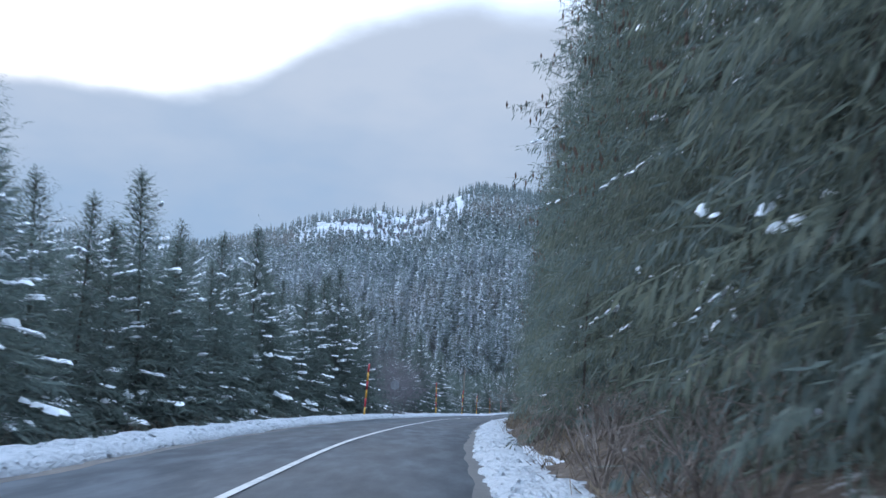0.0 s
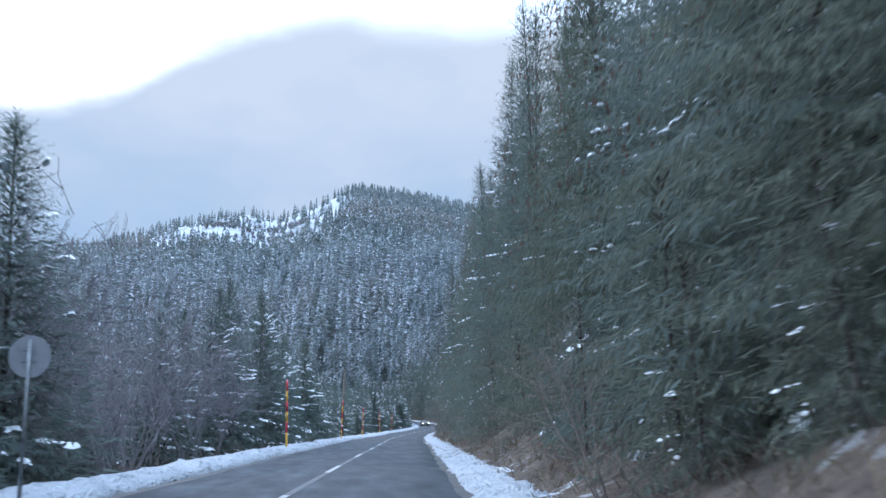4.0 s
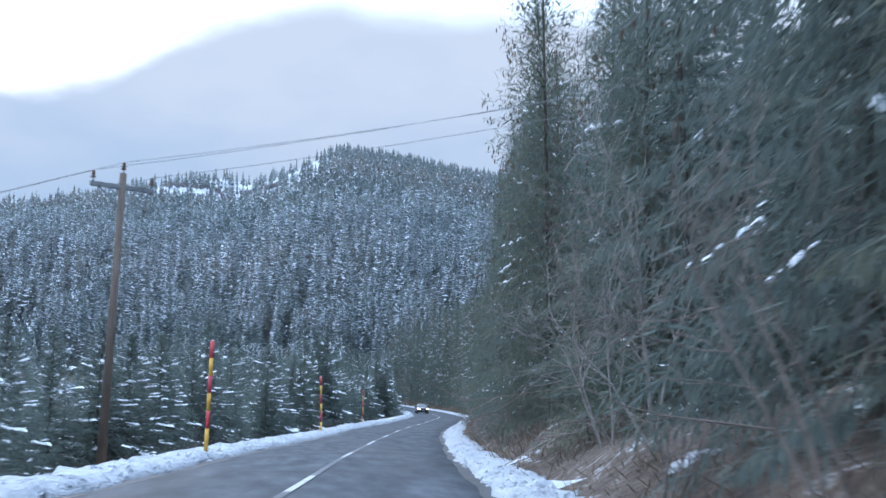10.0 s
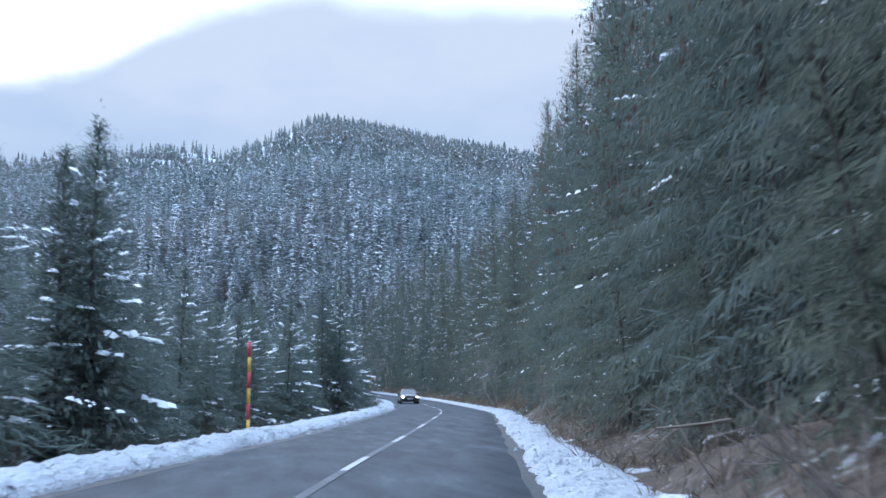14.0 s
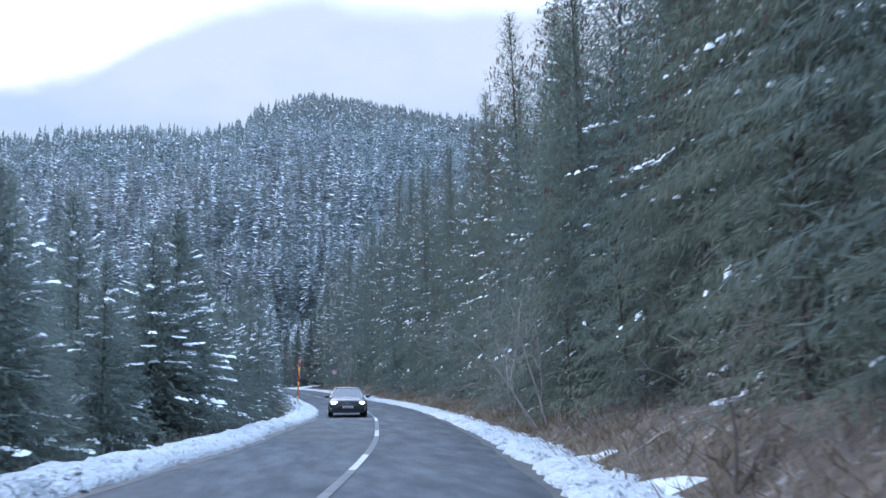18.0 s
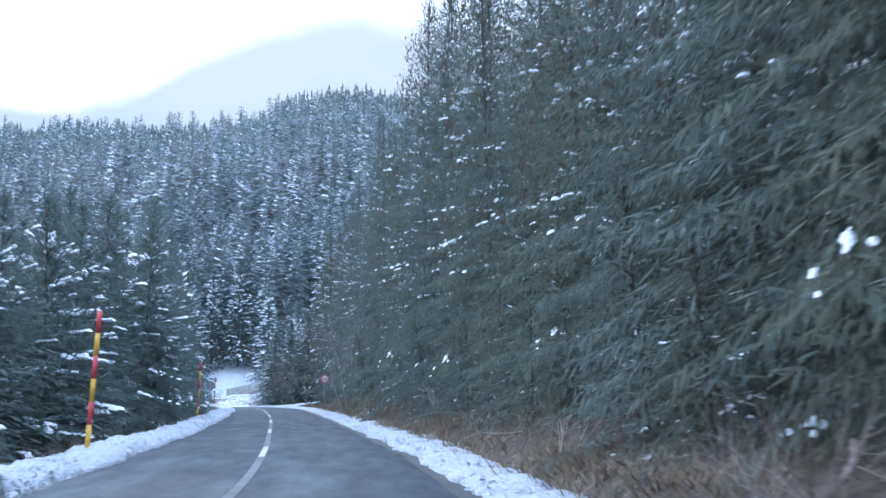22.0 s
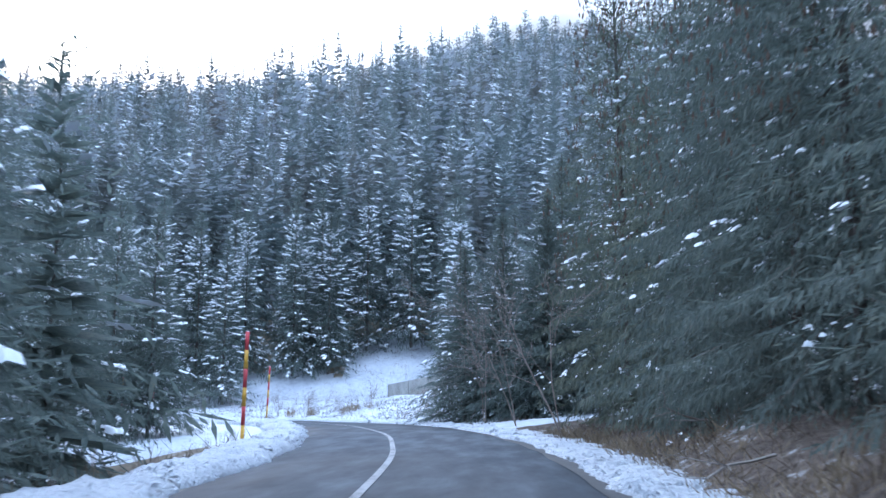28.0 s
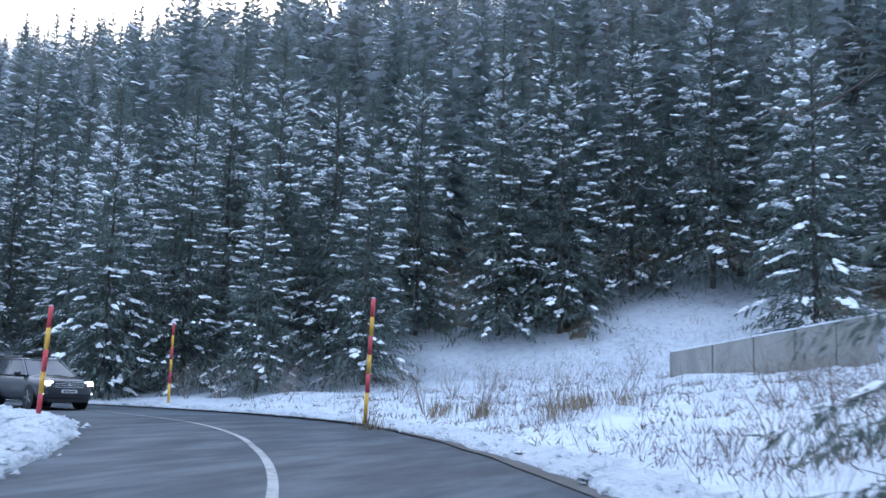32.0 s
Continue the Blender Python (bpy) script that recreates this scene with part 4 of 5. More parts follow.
def forest(name, label, xs, ys, hs, templates, seed, mats=None, wide=1.0):
    """One object: many far spruces, each a turned and scaled template."""
    rnd = np.random.RandomState(seed)
    zs, _ = land(xs, ys)
    V, M = [], []
    which = rnd.randint(0, len(templates), len(xs))
    for k, (vd, vs) in enumerate(templates):
        sel = np.where(which == k)[0]
        for vv, mat in ((vd, 0), (vs, 1)):
            if len(vv) == 0 or len(sel) == 0:
                continue
            a = rnd.uniform(0, 6.28, len(sel))
            c, s = np.cos(a)[:, None], np.sin(a)[:, None]
            h = hs[sel][:, None]
            w = h * rnd.uniform(0.85, 1.2, (len(sel), 1)) * wide
            P = np.stack([xs[sel][:, None] + (vv[None, :, 0] * c - vv[None, :, 1] * s) * w, ys[sel][:, None] + (vv[None, :, 0] * s + vv[None, :, 1] * c) * w, zs[sel][:, None] - 0.3 + vv[None, :, 2] * h], 2)
            V.append(P.reshape(-1, 3))
            M.append(np.full(len(P.reshape(-1, 3)) // 4, mat))
    v = np.concatenate(V)
    # the default needle and snow colours carry the haze of distance
    me = mesh_np(name, v, np.arange(len(v)).reshape(-1, 4), mats or [HAZED_NEEDLES, HAZED_SNOW], np.concatenate(M))
    tagged(put(name, me), label, "forest", kind="stuff")


def scatter(rnd, x0, x1, y0, y1, gap):
    nx, ny = int((x1 - x0) / gap), int((y1 - y0) / gap)
    X, Y = np.meshgrid(x0 + (np.arange(nx) + 0.5) * gap, y0 + (np.arange(ny) + 0.5) * gap)
    X, Y = X.ravel() + rnd.uniform(-0.48, 0.48, nx * ny) * gap, Y.ravel() + rnd.uniform(-0.48, 0.48, nx * ny) * gap
    return X, Y


def build_forests():
    rnd = np.random.RandomState(23)
    big = [fine_tree(81 + k, 0.72, 0.36, 0.3, 0.46, 0.11, (0.5, 0.75, 0.65, 0.9)[k], R=3.2) for k in range(4)]
    x, y = scatter(rnd, -75, 60, 466, 500, 5.2)
    k = ~((x > 10.8) & (x < 20.6) & (y < 468))
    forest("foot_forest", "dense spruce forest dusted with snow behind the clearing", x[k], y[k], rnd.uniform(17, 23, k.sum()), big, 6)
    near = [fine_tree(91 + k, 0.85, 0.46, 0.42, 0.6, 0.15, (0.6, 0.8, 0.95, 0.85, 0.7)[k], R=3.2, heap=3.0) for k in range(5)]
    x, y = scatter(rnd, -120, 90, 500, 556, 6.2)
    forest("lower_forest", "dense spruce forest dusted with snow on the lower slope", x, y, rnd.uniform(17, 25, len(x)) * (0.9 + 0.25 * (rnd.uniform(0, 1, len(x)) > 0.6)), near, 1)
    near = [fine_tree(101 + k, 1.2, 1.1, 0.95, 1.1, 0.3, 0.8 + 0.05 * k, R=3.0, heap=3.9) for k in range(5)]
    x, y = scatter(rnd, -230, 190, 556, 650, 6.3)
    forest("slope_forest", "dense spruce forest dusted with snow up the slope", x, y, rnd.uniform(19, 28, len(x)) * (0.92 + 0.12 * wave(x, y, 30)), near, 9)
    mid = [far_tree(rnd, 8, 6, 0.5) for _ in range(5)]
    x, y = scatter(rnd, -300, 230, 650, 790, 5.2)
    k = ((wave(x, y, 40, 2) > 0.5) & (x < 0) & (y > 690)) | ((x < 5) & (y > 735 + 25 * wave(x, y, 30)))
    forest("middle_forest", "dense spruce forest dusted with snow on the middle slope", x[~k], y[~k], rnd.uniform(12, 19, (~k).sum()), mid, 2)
    top = [far_tree(rnd, 7, 5, 0.2) for _ in range(5)]
    x, y = scatter(rnd, -520, 300, 735, 985, 5.6)
    # open snowy ground on the ridge
    open_ = ramp01(y, 700, 800) * (1 - ramp01(x, 5, 40)) + ramp01(-x, 120, 200) * 0.6
    clump = wave(x, y, 21, 3) + 0.6 * wave(x, y, 7, 1)
    k = clump > open_ * 0.85 - 0.55 * (1 - open_) - 0.6 * (open_ < 0.05)
    k |= (rnd.uniform(0, 1, len(x)) < 0.2)
    x, y = x[k], y[k]
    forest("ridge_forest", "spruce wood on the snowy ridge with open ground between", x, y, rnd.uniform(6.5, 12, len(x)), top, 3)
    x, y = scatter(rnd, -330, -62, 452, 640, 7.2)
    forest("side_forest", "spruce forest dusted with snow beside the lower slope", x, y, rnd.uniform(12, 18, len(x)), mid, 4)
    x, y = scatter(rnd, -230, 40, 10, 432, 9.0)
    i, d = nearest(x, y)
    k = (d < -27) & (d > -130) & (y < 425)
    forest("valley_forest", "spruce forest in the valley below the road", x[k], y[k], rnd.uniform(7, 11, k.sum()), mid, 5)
    fans = []
    for _ in range(4):
        a, r = rnd.uniform(0, 6.28, 26), rnd.uniform(0.1, 0.42, 26)
        w = unit(np.stack([np.cos(a) * r, np.sin(a) * r, rnd.uniform(0.3, 0.9, 26)], 1))
        b0 = np.stack([0 * a, 0 * a, rnd.uniform(0.0, 0.4, 26)], 1)
        fans.append((kites(b0, w, unit(np.cross(w, rnd.normal(0, 1, (26, 3)))), rnd.uniform(0.45, 0.65, 26), np.full(26, 0.07))[0], np.zeros((0, 3))))
    x, y = scatter(rnd, -85, -8, 790, 905, 5.5)
    k = wave(x, y, 25, 5) > 0.0
    forest("leafless_wood", "brown leafless wood on the snowy ridge", x[k], y[k], rnd.uniform(3.5, 6, k.sum()), fans, 12, [BROWN_WOOD, SNOW])
    def young_tree(seed, snow):
        v, h = spruce(seed, 10.0, 2.9, None, step=0.62, nb=6, gap=0.4, comb=0.34, blade=0.46, thick=0.11, snow=snow, heap=1.6, raw=True, petals=10)
        return v / 10.0, h / 10.0

    young = [young_tree(61 + k, 0.25) for k in range(5)]
    # second and further rows on both sides of the road
    x, y = scatter(rnd, -50, 60, 8, 405, 3.9)
    i, d = nearest(x, y)
    dl = -d - CL[i, 2]
    k = (dl > 7.0) & (dl < 20) & ~((dl < 9) & (y > 78) & (y < 93))
    x, y, i = x[k], y[k], i[k]
    g, _ = land(x, y)
    h = np.clip(CZ[i] + np.interp(y, TOP_Y, TOP_Z) * rnd.uniform(0.72, 1.05, len(x)) - g, 3.5, 30)
    forest("roadside_forest_below", "dense young spruces with snow below the road", x, y, h, young, 7, [NEEDLES, HAZED_SNOW], 1.15)
    x, y = scatter(rnd, -20, 80, -25, 416, 4.6)
    i, d = nearest(x, y)
    dr = d - CL[i, 3]
    k = (dr > 8.6) & (dr < 19)
    x, y = x[k], y[k]
    dim = [young_tree(71 + k, 0.12) for k in range(4)]
    forest("roadside_forest_above", "dense tall spruces on the slope above the road", x, y, rnd.uniform(15, 21, len(x)), dim, 8, [NEEDLES, HAZED_SNOW], 1.0)


def build_clods():
    """Loose lumps thrown up by the plough, along both snow banks."""
    rnd = np.random.RandomState(77)
    for side, name in ((-1, "snow_clods_left"), (1, "snow_clods_right")):
        n = 5200
        i = rnd.randint(60, len(CL) - 120, n)
        h = CL[i, 2] if side < 0 else CL[i, 3]
        d = side * (h + 0.04 + rnd.uniform(0, 1, n) ** 1.3 * 1.25)
        x, y = CL[i, 0] + CN[i, 0] * d + rnd.uniform(-0.5, 0.5, n) * -CN[i, 1], CL[i, 1] + CN[i, 1] * d + rnd.uniform(-0.5, 0.5, n) * CN[i, 0]
        f = (np.abs(d) - h) / 1.3
        z = CZ[i] + np.interp(f, [0, 0.05, 0.16, 0.38, 0.85, 1.0], [0.0, 0.04, 0.12, 0.16, 0.12, 0.05]) * (1.5 if side < 0 else 0.85)
        a = rnd.uniform(0, 6.28, n)
        al = np.stack([np.cos(a), np.sin(a), 0 * a], 1)
        v, fc = snow_lumps(np.stack([x, y, z], 1), al, np.stack([-np.sin(a), np.cos(a), 0 * a], 1) * 1.7, rnd.uniform(0.03, 0.12, n), rnd)
        v = v.reshape(-1, 8, 3)
        v[:, 7, 2] += np.linalg.norm(v[:, 0] - v[:, 7], axis=1) * 0.45
        tagged(put(name, mesh_np(name, v.reshape(-1, 3), fc, DIRTY_SNOW)), "loose clods of snow along the ploughed bank", "snow", kind="stuff")


build_clods()
build_right_wood()
build_left_wood()
build_landmark_spruces()
build_hill_wood()
build_forests()

# ---- snow poles, signs ----


def snow_pole(x, y, z, lean, turn):
    e = new("snow_pole")
    for k in range(6):
        bm = bmesh.new()
        rod(bm, (0, 0, k * 0.5 - (0.3 if k == 0 else 0)), (0, 0, (k + 1) * 0.5), 0.055, 0.055, 12)
        part("band", bm, RED if k % 2 else YELLOW, e, "red painted band" if k % 2 else "yellow painted band", True)
    bm = bmesh.new()
    bmesh.ops.create_icosphere(bm, subdivisions=1, radius=0.06, matrix=Matrix.Translation((0, 0, 3.0)) @ Matrix.Diagonal((1, 1, 0.55, 1)))
    part("snow_cap", bm, SNOW, e, "small cap of snow", True)
    e.matrix_basis = pose(x, y, z, 0, lean, turn)
    return tagged(e, "tall snow pole with red and yellow bands in the snow bank", "snow pole", "snow poles along the road")


POLES = [(-4.1, 59.4, 0.2, 3), (0.1, 103.9, 0.0, -1), (3.7, 140.3, -0.4, 1.5), (7.0, 172.5, -0.8, 1), (10.75, 200.0, -1.1, -1.5), (15.0, 232.8, -1.4, -0.5), (26.1, 323.3, -0.6, 2.5), (23.9, 358.9, 0.0, 2),
         (20.5, 397.5, 0.5, 1), (10.9, 435.2, 1.3, 2), (-3.4, 446.1, 1.3, 0.5), (5.6, 429.1, 0.6, 3)]
for k, (x, y, z, ln) in enumerate(POLES):
    snow_pole(x, y, z, ln, 0)


def disc(bm, r, y0, y1, z, n=40):
    bmesh.ops.create_cone(bm, cap_ends=True, segments=n, radius1=r, radius2=r, depth=abs(y1 - y0), matrix=Matrix.Translation((0, (y0 + y1) / 2, z)) @ Matrix.Rotation(radians(90), 4, "X"))
    return bm


def ring(bm, r0, r1, y, z, n=40):
    for k in range(n):
        a, b = 2 * math.pi * k / n, 2 * math.pi * (k + 1) / n
        bm.faces.new([bm.verts.new((r * math.cos(t), y, z + r * math.sin(t))) for r, t in ((r0, a), (r1, a), (r1, b), (r0, b))])
    return bm


def round_sign(x, y, z, turn, h, front=True, r=0.3):
    e = new("road_sign")
    bm = bmesh.new()
    rod(bm, (0, 0.04, -0.4), (0, 0.04, h + r * 0.8), 0.03, 0.03, 10)
    part("post", bm, STEEL, e, "thin dark steel post", True)
    part("panel", disc(bmesh.new(), r, -0.012, 0.012, h), SIGN_BACK, e, "grey metal back of the sign")
    for dz in (-0.085, 0.085):
        part("bracket", box(bmesh.new(), -0.11, 0.11, 0.012, 0.03, h + dz - 0.015, h + dz + 0.015), STEEL, e)
    part("face", disc(bmesh.new(), r - 0.005, -0.016, -0.012, h), SIGN_WHITE, e, "white sign face")
    part("red_ring", ring(bmesh.new(), r * 0.72, r * 0.96, -0.020, h), SIGN_RED, e, "red border")
    for cx, mat, nm in ((-0.105, SIGN_RED, "red car symbol"), (0.105, SIGN_BLACK, "black car symbol")):
        bm = bmesh.new()
        box(bm, cx - 0.085, cx + 0.085, -0.023, -0.019, h - 0.02, h + 0.028)
        box(bm, cx - 0.055, cx + 0.055, -0.023, -0.019, h + 0.029, h + 0.055)
        box(bm, cx - 0.08, cx - 0.045, -0.023, -0.019, h - 0.05, h - 0.021)
        box(bm, cx + 0.045, cx + 0.08, -0.023, -0.019, h - 0.05, h - 0.021)
        part("symbol", bm, mat, e, nm)
    e.matrix_basis = pose(x, y, z, 0, 0, turn)
    return tagged(e, "round red and white no overtaking sign on a steel post" if front else "grey back of a round road sign on a steel post", "road sign", "road signs")


round_sign(30.9, 374.3, 0.30, 4, 2.25)
round_sign(-2.8, 69.6, 0.2, 176, 1.95, False, 0.31)
round_sign(23.4, 369.0, -0.1, 182, 2.05, False, 0.31)

# ---- leafless trees, shrubs, dead branches ----


def bare_wood(seed, H, stems, depth, spread_, bend=0.25, r0=0.05, up=0.25, kids=4, joints=3):
    """Branching stems as three-sided tapered tubes: (verts, quads)."""
    rnd = np.random.RandomState(seed)
    V, F = [], []

    def tube(a, b, ra, rb):
        w = b - a
        w = w / max(np.linalg.norm(w), 1e-6)
        s = np.cross(w, (0.3, 0.9, 0.2))
        s /= max(np.linalg.norm(s), 1e-6)
        t = np.cross(w, s)
        o = len(V)
        for p, r in ((a, ra), (b, rb)):
            for k in range(3):
                an = 2.094 * k
                V.append(p + (s * math.cos(an) + t * math.sin(an)) * r)
        for k in range(3):
            F.append((o + k, o + (k + 1) % 3, o + 3 + (k + 1) % 3, o + 3 + k))

    def grow(p, way, length, r, level):
        n = joints
        for j in range(n):
            way = way + rnd.normal(0, bend * 0.4, 3) + np.array([0, 0, up * 0.2])
            way /= np.linalg.norm(way)
            q = p + way * length / n
            r1 = r * 0.82
            tube(p, q, r, r1)
            p, r = q, r1
            if level < depth and j >= 1:
                for _ in range(rnd.randint(1, max(2, kids - level))):
                    side = rnd.normal(0, 1, 3)
                    side -= way * side.dot(way)
                    side /= max(np.linalg.norm(side), 1e-6)
                    w2 = way * rnd.uniform(0.5, 0.9) + side * rnd.uniform(0.5, 1.0)
                    grow(p, w2 / np.linalg.norm(w2), length * rnd.uniform(0.32, 0.6), max(r * 0.55, 0.0022), level + 1)

    for _ in range(stems):
        a = rnd.uniform(0, 6.28)
        w = np.array([math.cos(a) * spread_, math.sin(a) * spread_, 1.0])
        grow(np.array([math.cos(a) * 0.03, math.sin(a) * 0.03, -0.04]), w / np.linalg.norm(w), H * rnd.uniform(0.75, 1.1), r0 * rnd.uniform(0.7, 1.1), 0)
    return np.array(V), np.array(F)


WOOD_CACHE = {}


def bare(name, seed, x, y, H, label, category, group, mat=None, stems=1, depth=3, spread_=0.15, turn=0.0, tilt=(0, 0), r0=0.05, z=None, split=False, **more):
    """A leafless plant; alike ones share their meshes. split: every stem a part of its own."""
    key = (name, seed % 5, stems, depth, spread_, r0, mat)
    if key not in WOOD_CACHE:
        if split:
            made = [bare_wood(seed * 7 + k, 1.0, 1, depth, spread_, r0=r0 / H, **more) for k in range(stems)]
        else:
            made = [bare_wood(seed, 1.0, stems, depth, spread_, r0=r0 / H, **more)]
        WOOD_CACHE[key] = [mesh_np("stem" if split else name, v, f, mat or TWIG, smooth=True) for v, f in made]
    if split:
        ob = new(name)
        for me in WOOD_CACHE[key]:
            put("stem", me, ob)
    else:
        ob = put(name, WOOD_CACHE[key][0])
    ob.matrix_basis = pose(x, y, height(x, y) if z is None else z, tilt[0], tilt[1], turn) @ Matrix.Diagonal((H, H, H, 1))
    return tagged(ob, label, category, group)


def build_bare():
    rnd = np.random.RandomState(41)
    lab = "leafless pale barked young tree leaning over the bank"
    for k, (y, off, H, tl) in enumerate(((157.5, 3.6, 6.5, -26), (159.5, 4.0, 8.0, -10), (161.5, 3.6, 6.5, -30), (163.5, 4.2, 7.0, -16), (133, 2.4, 4.5, -16), (285, 2.4, 5.5, -22), (289, 2.8, 6.5, -12), (366, 2.9, 13.0, -14), (369.5, 2.8, 11.0, -24), (401, 2.8, 8.0, -16), (408, 3.2, 9.0, -20), (413, 3.0, 7.0, -26), (262, 2.4, 4.0, -18), (239, 2.6, 4.5, -12), (68, 2.4, 4.0, -34), (70.5, 2.8, 4.6, -26), (118, 2.6, 4.2, -28), (279.5, 2.6, 8.6, -56), (281.5, 2.8, 8.0, -40), (150, 2.6, 5.0, -30))):
        x, yy = right_of(y, off * 0.62)
        bare("leafless_tree", 60 + k, x, yy, H * 0.46, lab, "tree", "leafless trees on the bank", BIRCH if H > 6 and y < 380 else TWIG, stems=2 if H > 5 else 3, depth=3, spread_=0.22, tilt=(rnd.normal(0, 4), tl * 0.5), turn=rnd.uniform(0, 360) * 0, split=True, r0=0.04 if H > 6 else 0.026, kids=4, joints=4)
    lab = "leafless brown grey shrub with fine twigs beside the road"
    for k in range(64):
        y = rnd.uniform(74, 99)
        x, yy = left_of(y, rnd.uniform(2.2, 10.0))
        g = height(x, yy)
        H = rnd.uniform(4.0, 6.4) - min(0, g) * 0.5
        bare("leafless_shrub", 100 + k, x, yy, H * 0.8, lab, "shrub", "thicket below the road", THICKET, stems=5, depth=3, spread_=0.4, r0=0.026, z=g, kids=4, turn=rnd.uniform(0, 360))
    lab = "low tangle of bare brown twigs on the earth bank"
    for k in range(58):
        y = rnd.uniform(4, 402)
        x, yy = right_of(y, rnd.uniform(1.3, 2.5))
        bare("leafless_shrub", 140 + k, x, yy, rnd.uniform(0.5, 1.3), lab, "shrub", "brush on the bank", stems=5, depth=2, spread_=0.8, r0=0.013, kids=3, turn=rnd.uniform(0, 360))
    for k in range(18):
        x, yy = right_of(rnd.uniform(7, 25), rnd.uniform(1.5, 3.4))
        bare("leafless_shrub", 180 + k, x, yy, rnd.uniform(0.6, 1.15), "tall thicket of dead brown brushwood on the bank", "shrub", "brush on the bank", stems=6, depth=2, spread_=0.6, r0=0.018, kids=4, turn=rnd.uniform(0, 360))
    lab = "fallen bare branch lying down the earth bank"
    for k in range(34):
        y = rnd.uniform(4, 400)
        x, yy = right_of(y, rnd.uniform(1.6, 2.8))
        bare("fallen_branch", 220 + k, x, yy, rnd.uniform(0.9, 1.7), lab, "branch", "fallen branches on the bank", BIRCH if k % 2 else TWIG, depth=2, tilt=(rnd.uniform(-30, 30), rnd.uniform(-110, -60)), turn=rnd.uniform(-60, 60), r0=0.03, z=height(x, yy) + 0.35, up=0.0)
    lab = "bare brown shrub standing in the snowy clearing"
    for k in range(44):
        x, y = rnd.uniform(1, 24), rnd.uniform(430, 451)
        if x < 4 and y < 445 or nearest(np.array([x]), np.array([y]))[1][0] < 8.0:
            continue
        bare("leafless_shrub", 300 + k, x, y, rnd.uniform(0.6, 1.4), lab, "shrub", "shrubs in the clearing", stems=6, depth=2, spread_=0.5, r0=0.010, kids=4, turn=rnd.uniform(0, 360))
    for k in range(4):
        bare("leafless_shrub", 330 + k, -3.5 + 1.1 * k, 447.5 + 0.6 * k, 1.3, lab, "shrub", "shrubs in the clearing", stems=8, depth=2, spread_=0.6, r0=0.012, kids=4)
    for k, (x, y, H) in enumerate(((22.6, 424.4, 1.3), (23.4, 423.2, 1.5), (24.0, 425.6, 1.6), (23.0, 426.8, 1.2), (24.6, 421.5, 1.4), (21.6, 427.5, 1.0), (25.2, 416.4, 1.1), (14.6, 441.5, 1.3), (12.4, 440.2, 1.2), (10.2, 441.0, 1.4))):
        bare("leafless_shrub", 370 + k, x, y, H, lab, "shrub", "shrubs in the clearing", stems=6, depth=2, spread_=0.5, r0=0.010, kids=4, turn=50 * k)
    for k, (x, y, H) in enumerate(((26.4, 418.2, 6.2), (27.6, 416.0, 5.2))):
        bare("leafless_tree", 390 + k, x, y, H, "leafless reddish brown tree with many fine twigs", "tree", "leafless trees on the bank", TWIG, stems=5, depth=3, spread_=0.32, r0=0.04, kids=4, split=True, turn=80 * k)
    # grey root stump pulled out of the bank
    x, y = right_of(336.0, 2.7)
    bare("tree_stump", 350, x, y, 0.95, "weathered grey root stump sticking out of the bank", "stump", "", BIRCH, stems=5, depth=1, spread_=0.7, r0=0.12, kids=3)


def grass(name, label, pts, zs, lo, hi, width, mat, rnd, flop=0.4):
    """One object of many thin dry blades."""
    n = len(pts)
    b = np.column_stack([pts, zs - 0.02])
    w = unit(np.column_stack([rnd.normal(0, flop, n), rnd.normal(0, flop, n), np.ones(n)]))
    ln = rnd.uniform(lo, hi, n)
    sd = unit(np.cross(w, rnd.normal(0, 1, (n, 3))))
    v, f = kites(b, w, sd, ln, np.full(n, width))
    return tagged(put(name, mesh_np(name, v, f, mat)), label, "grass", kind="stuff")


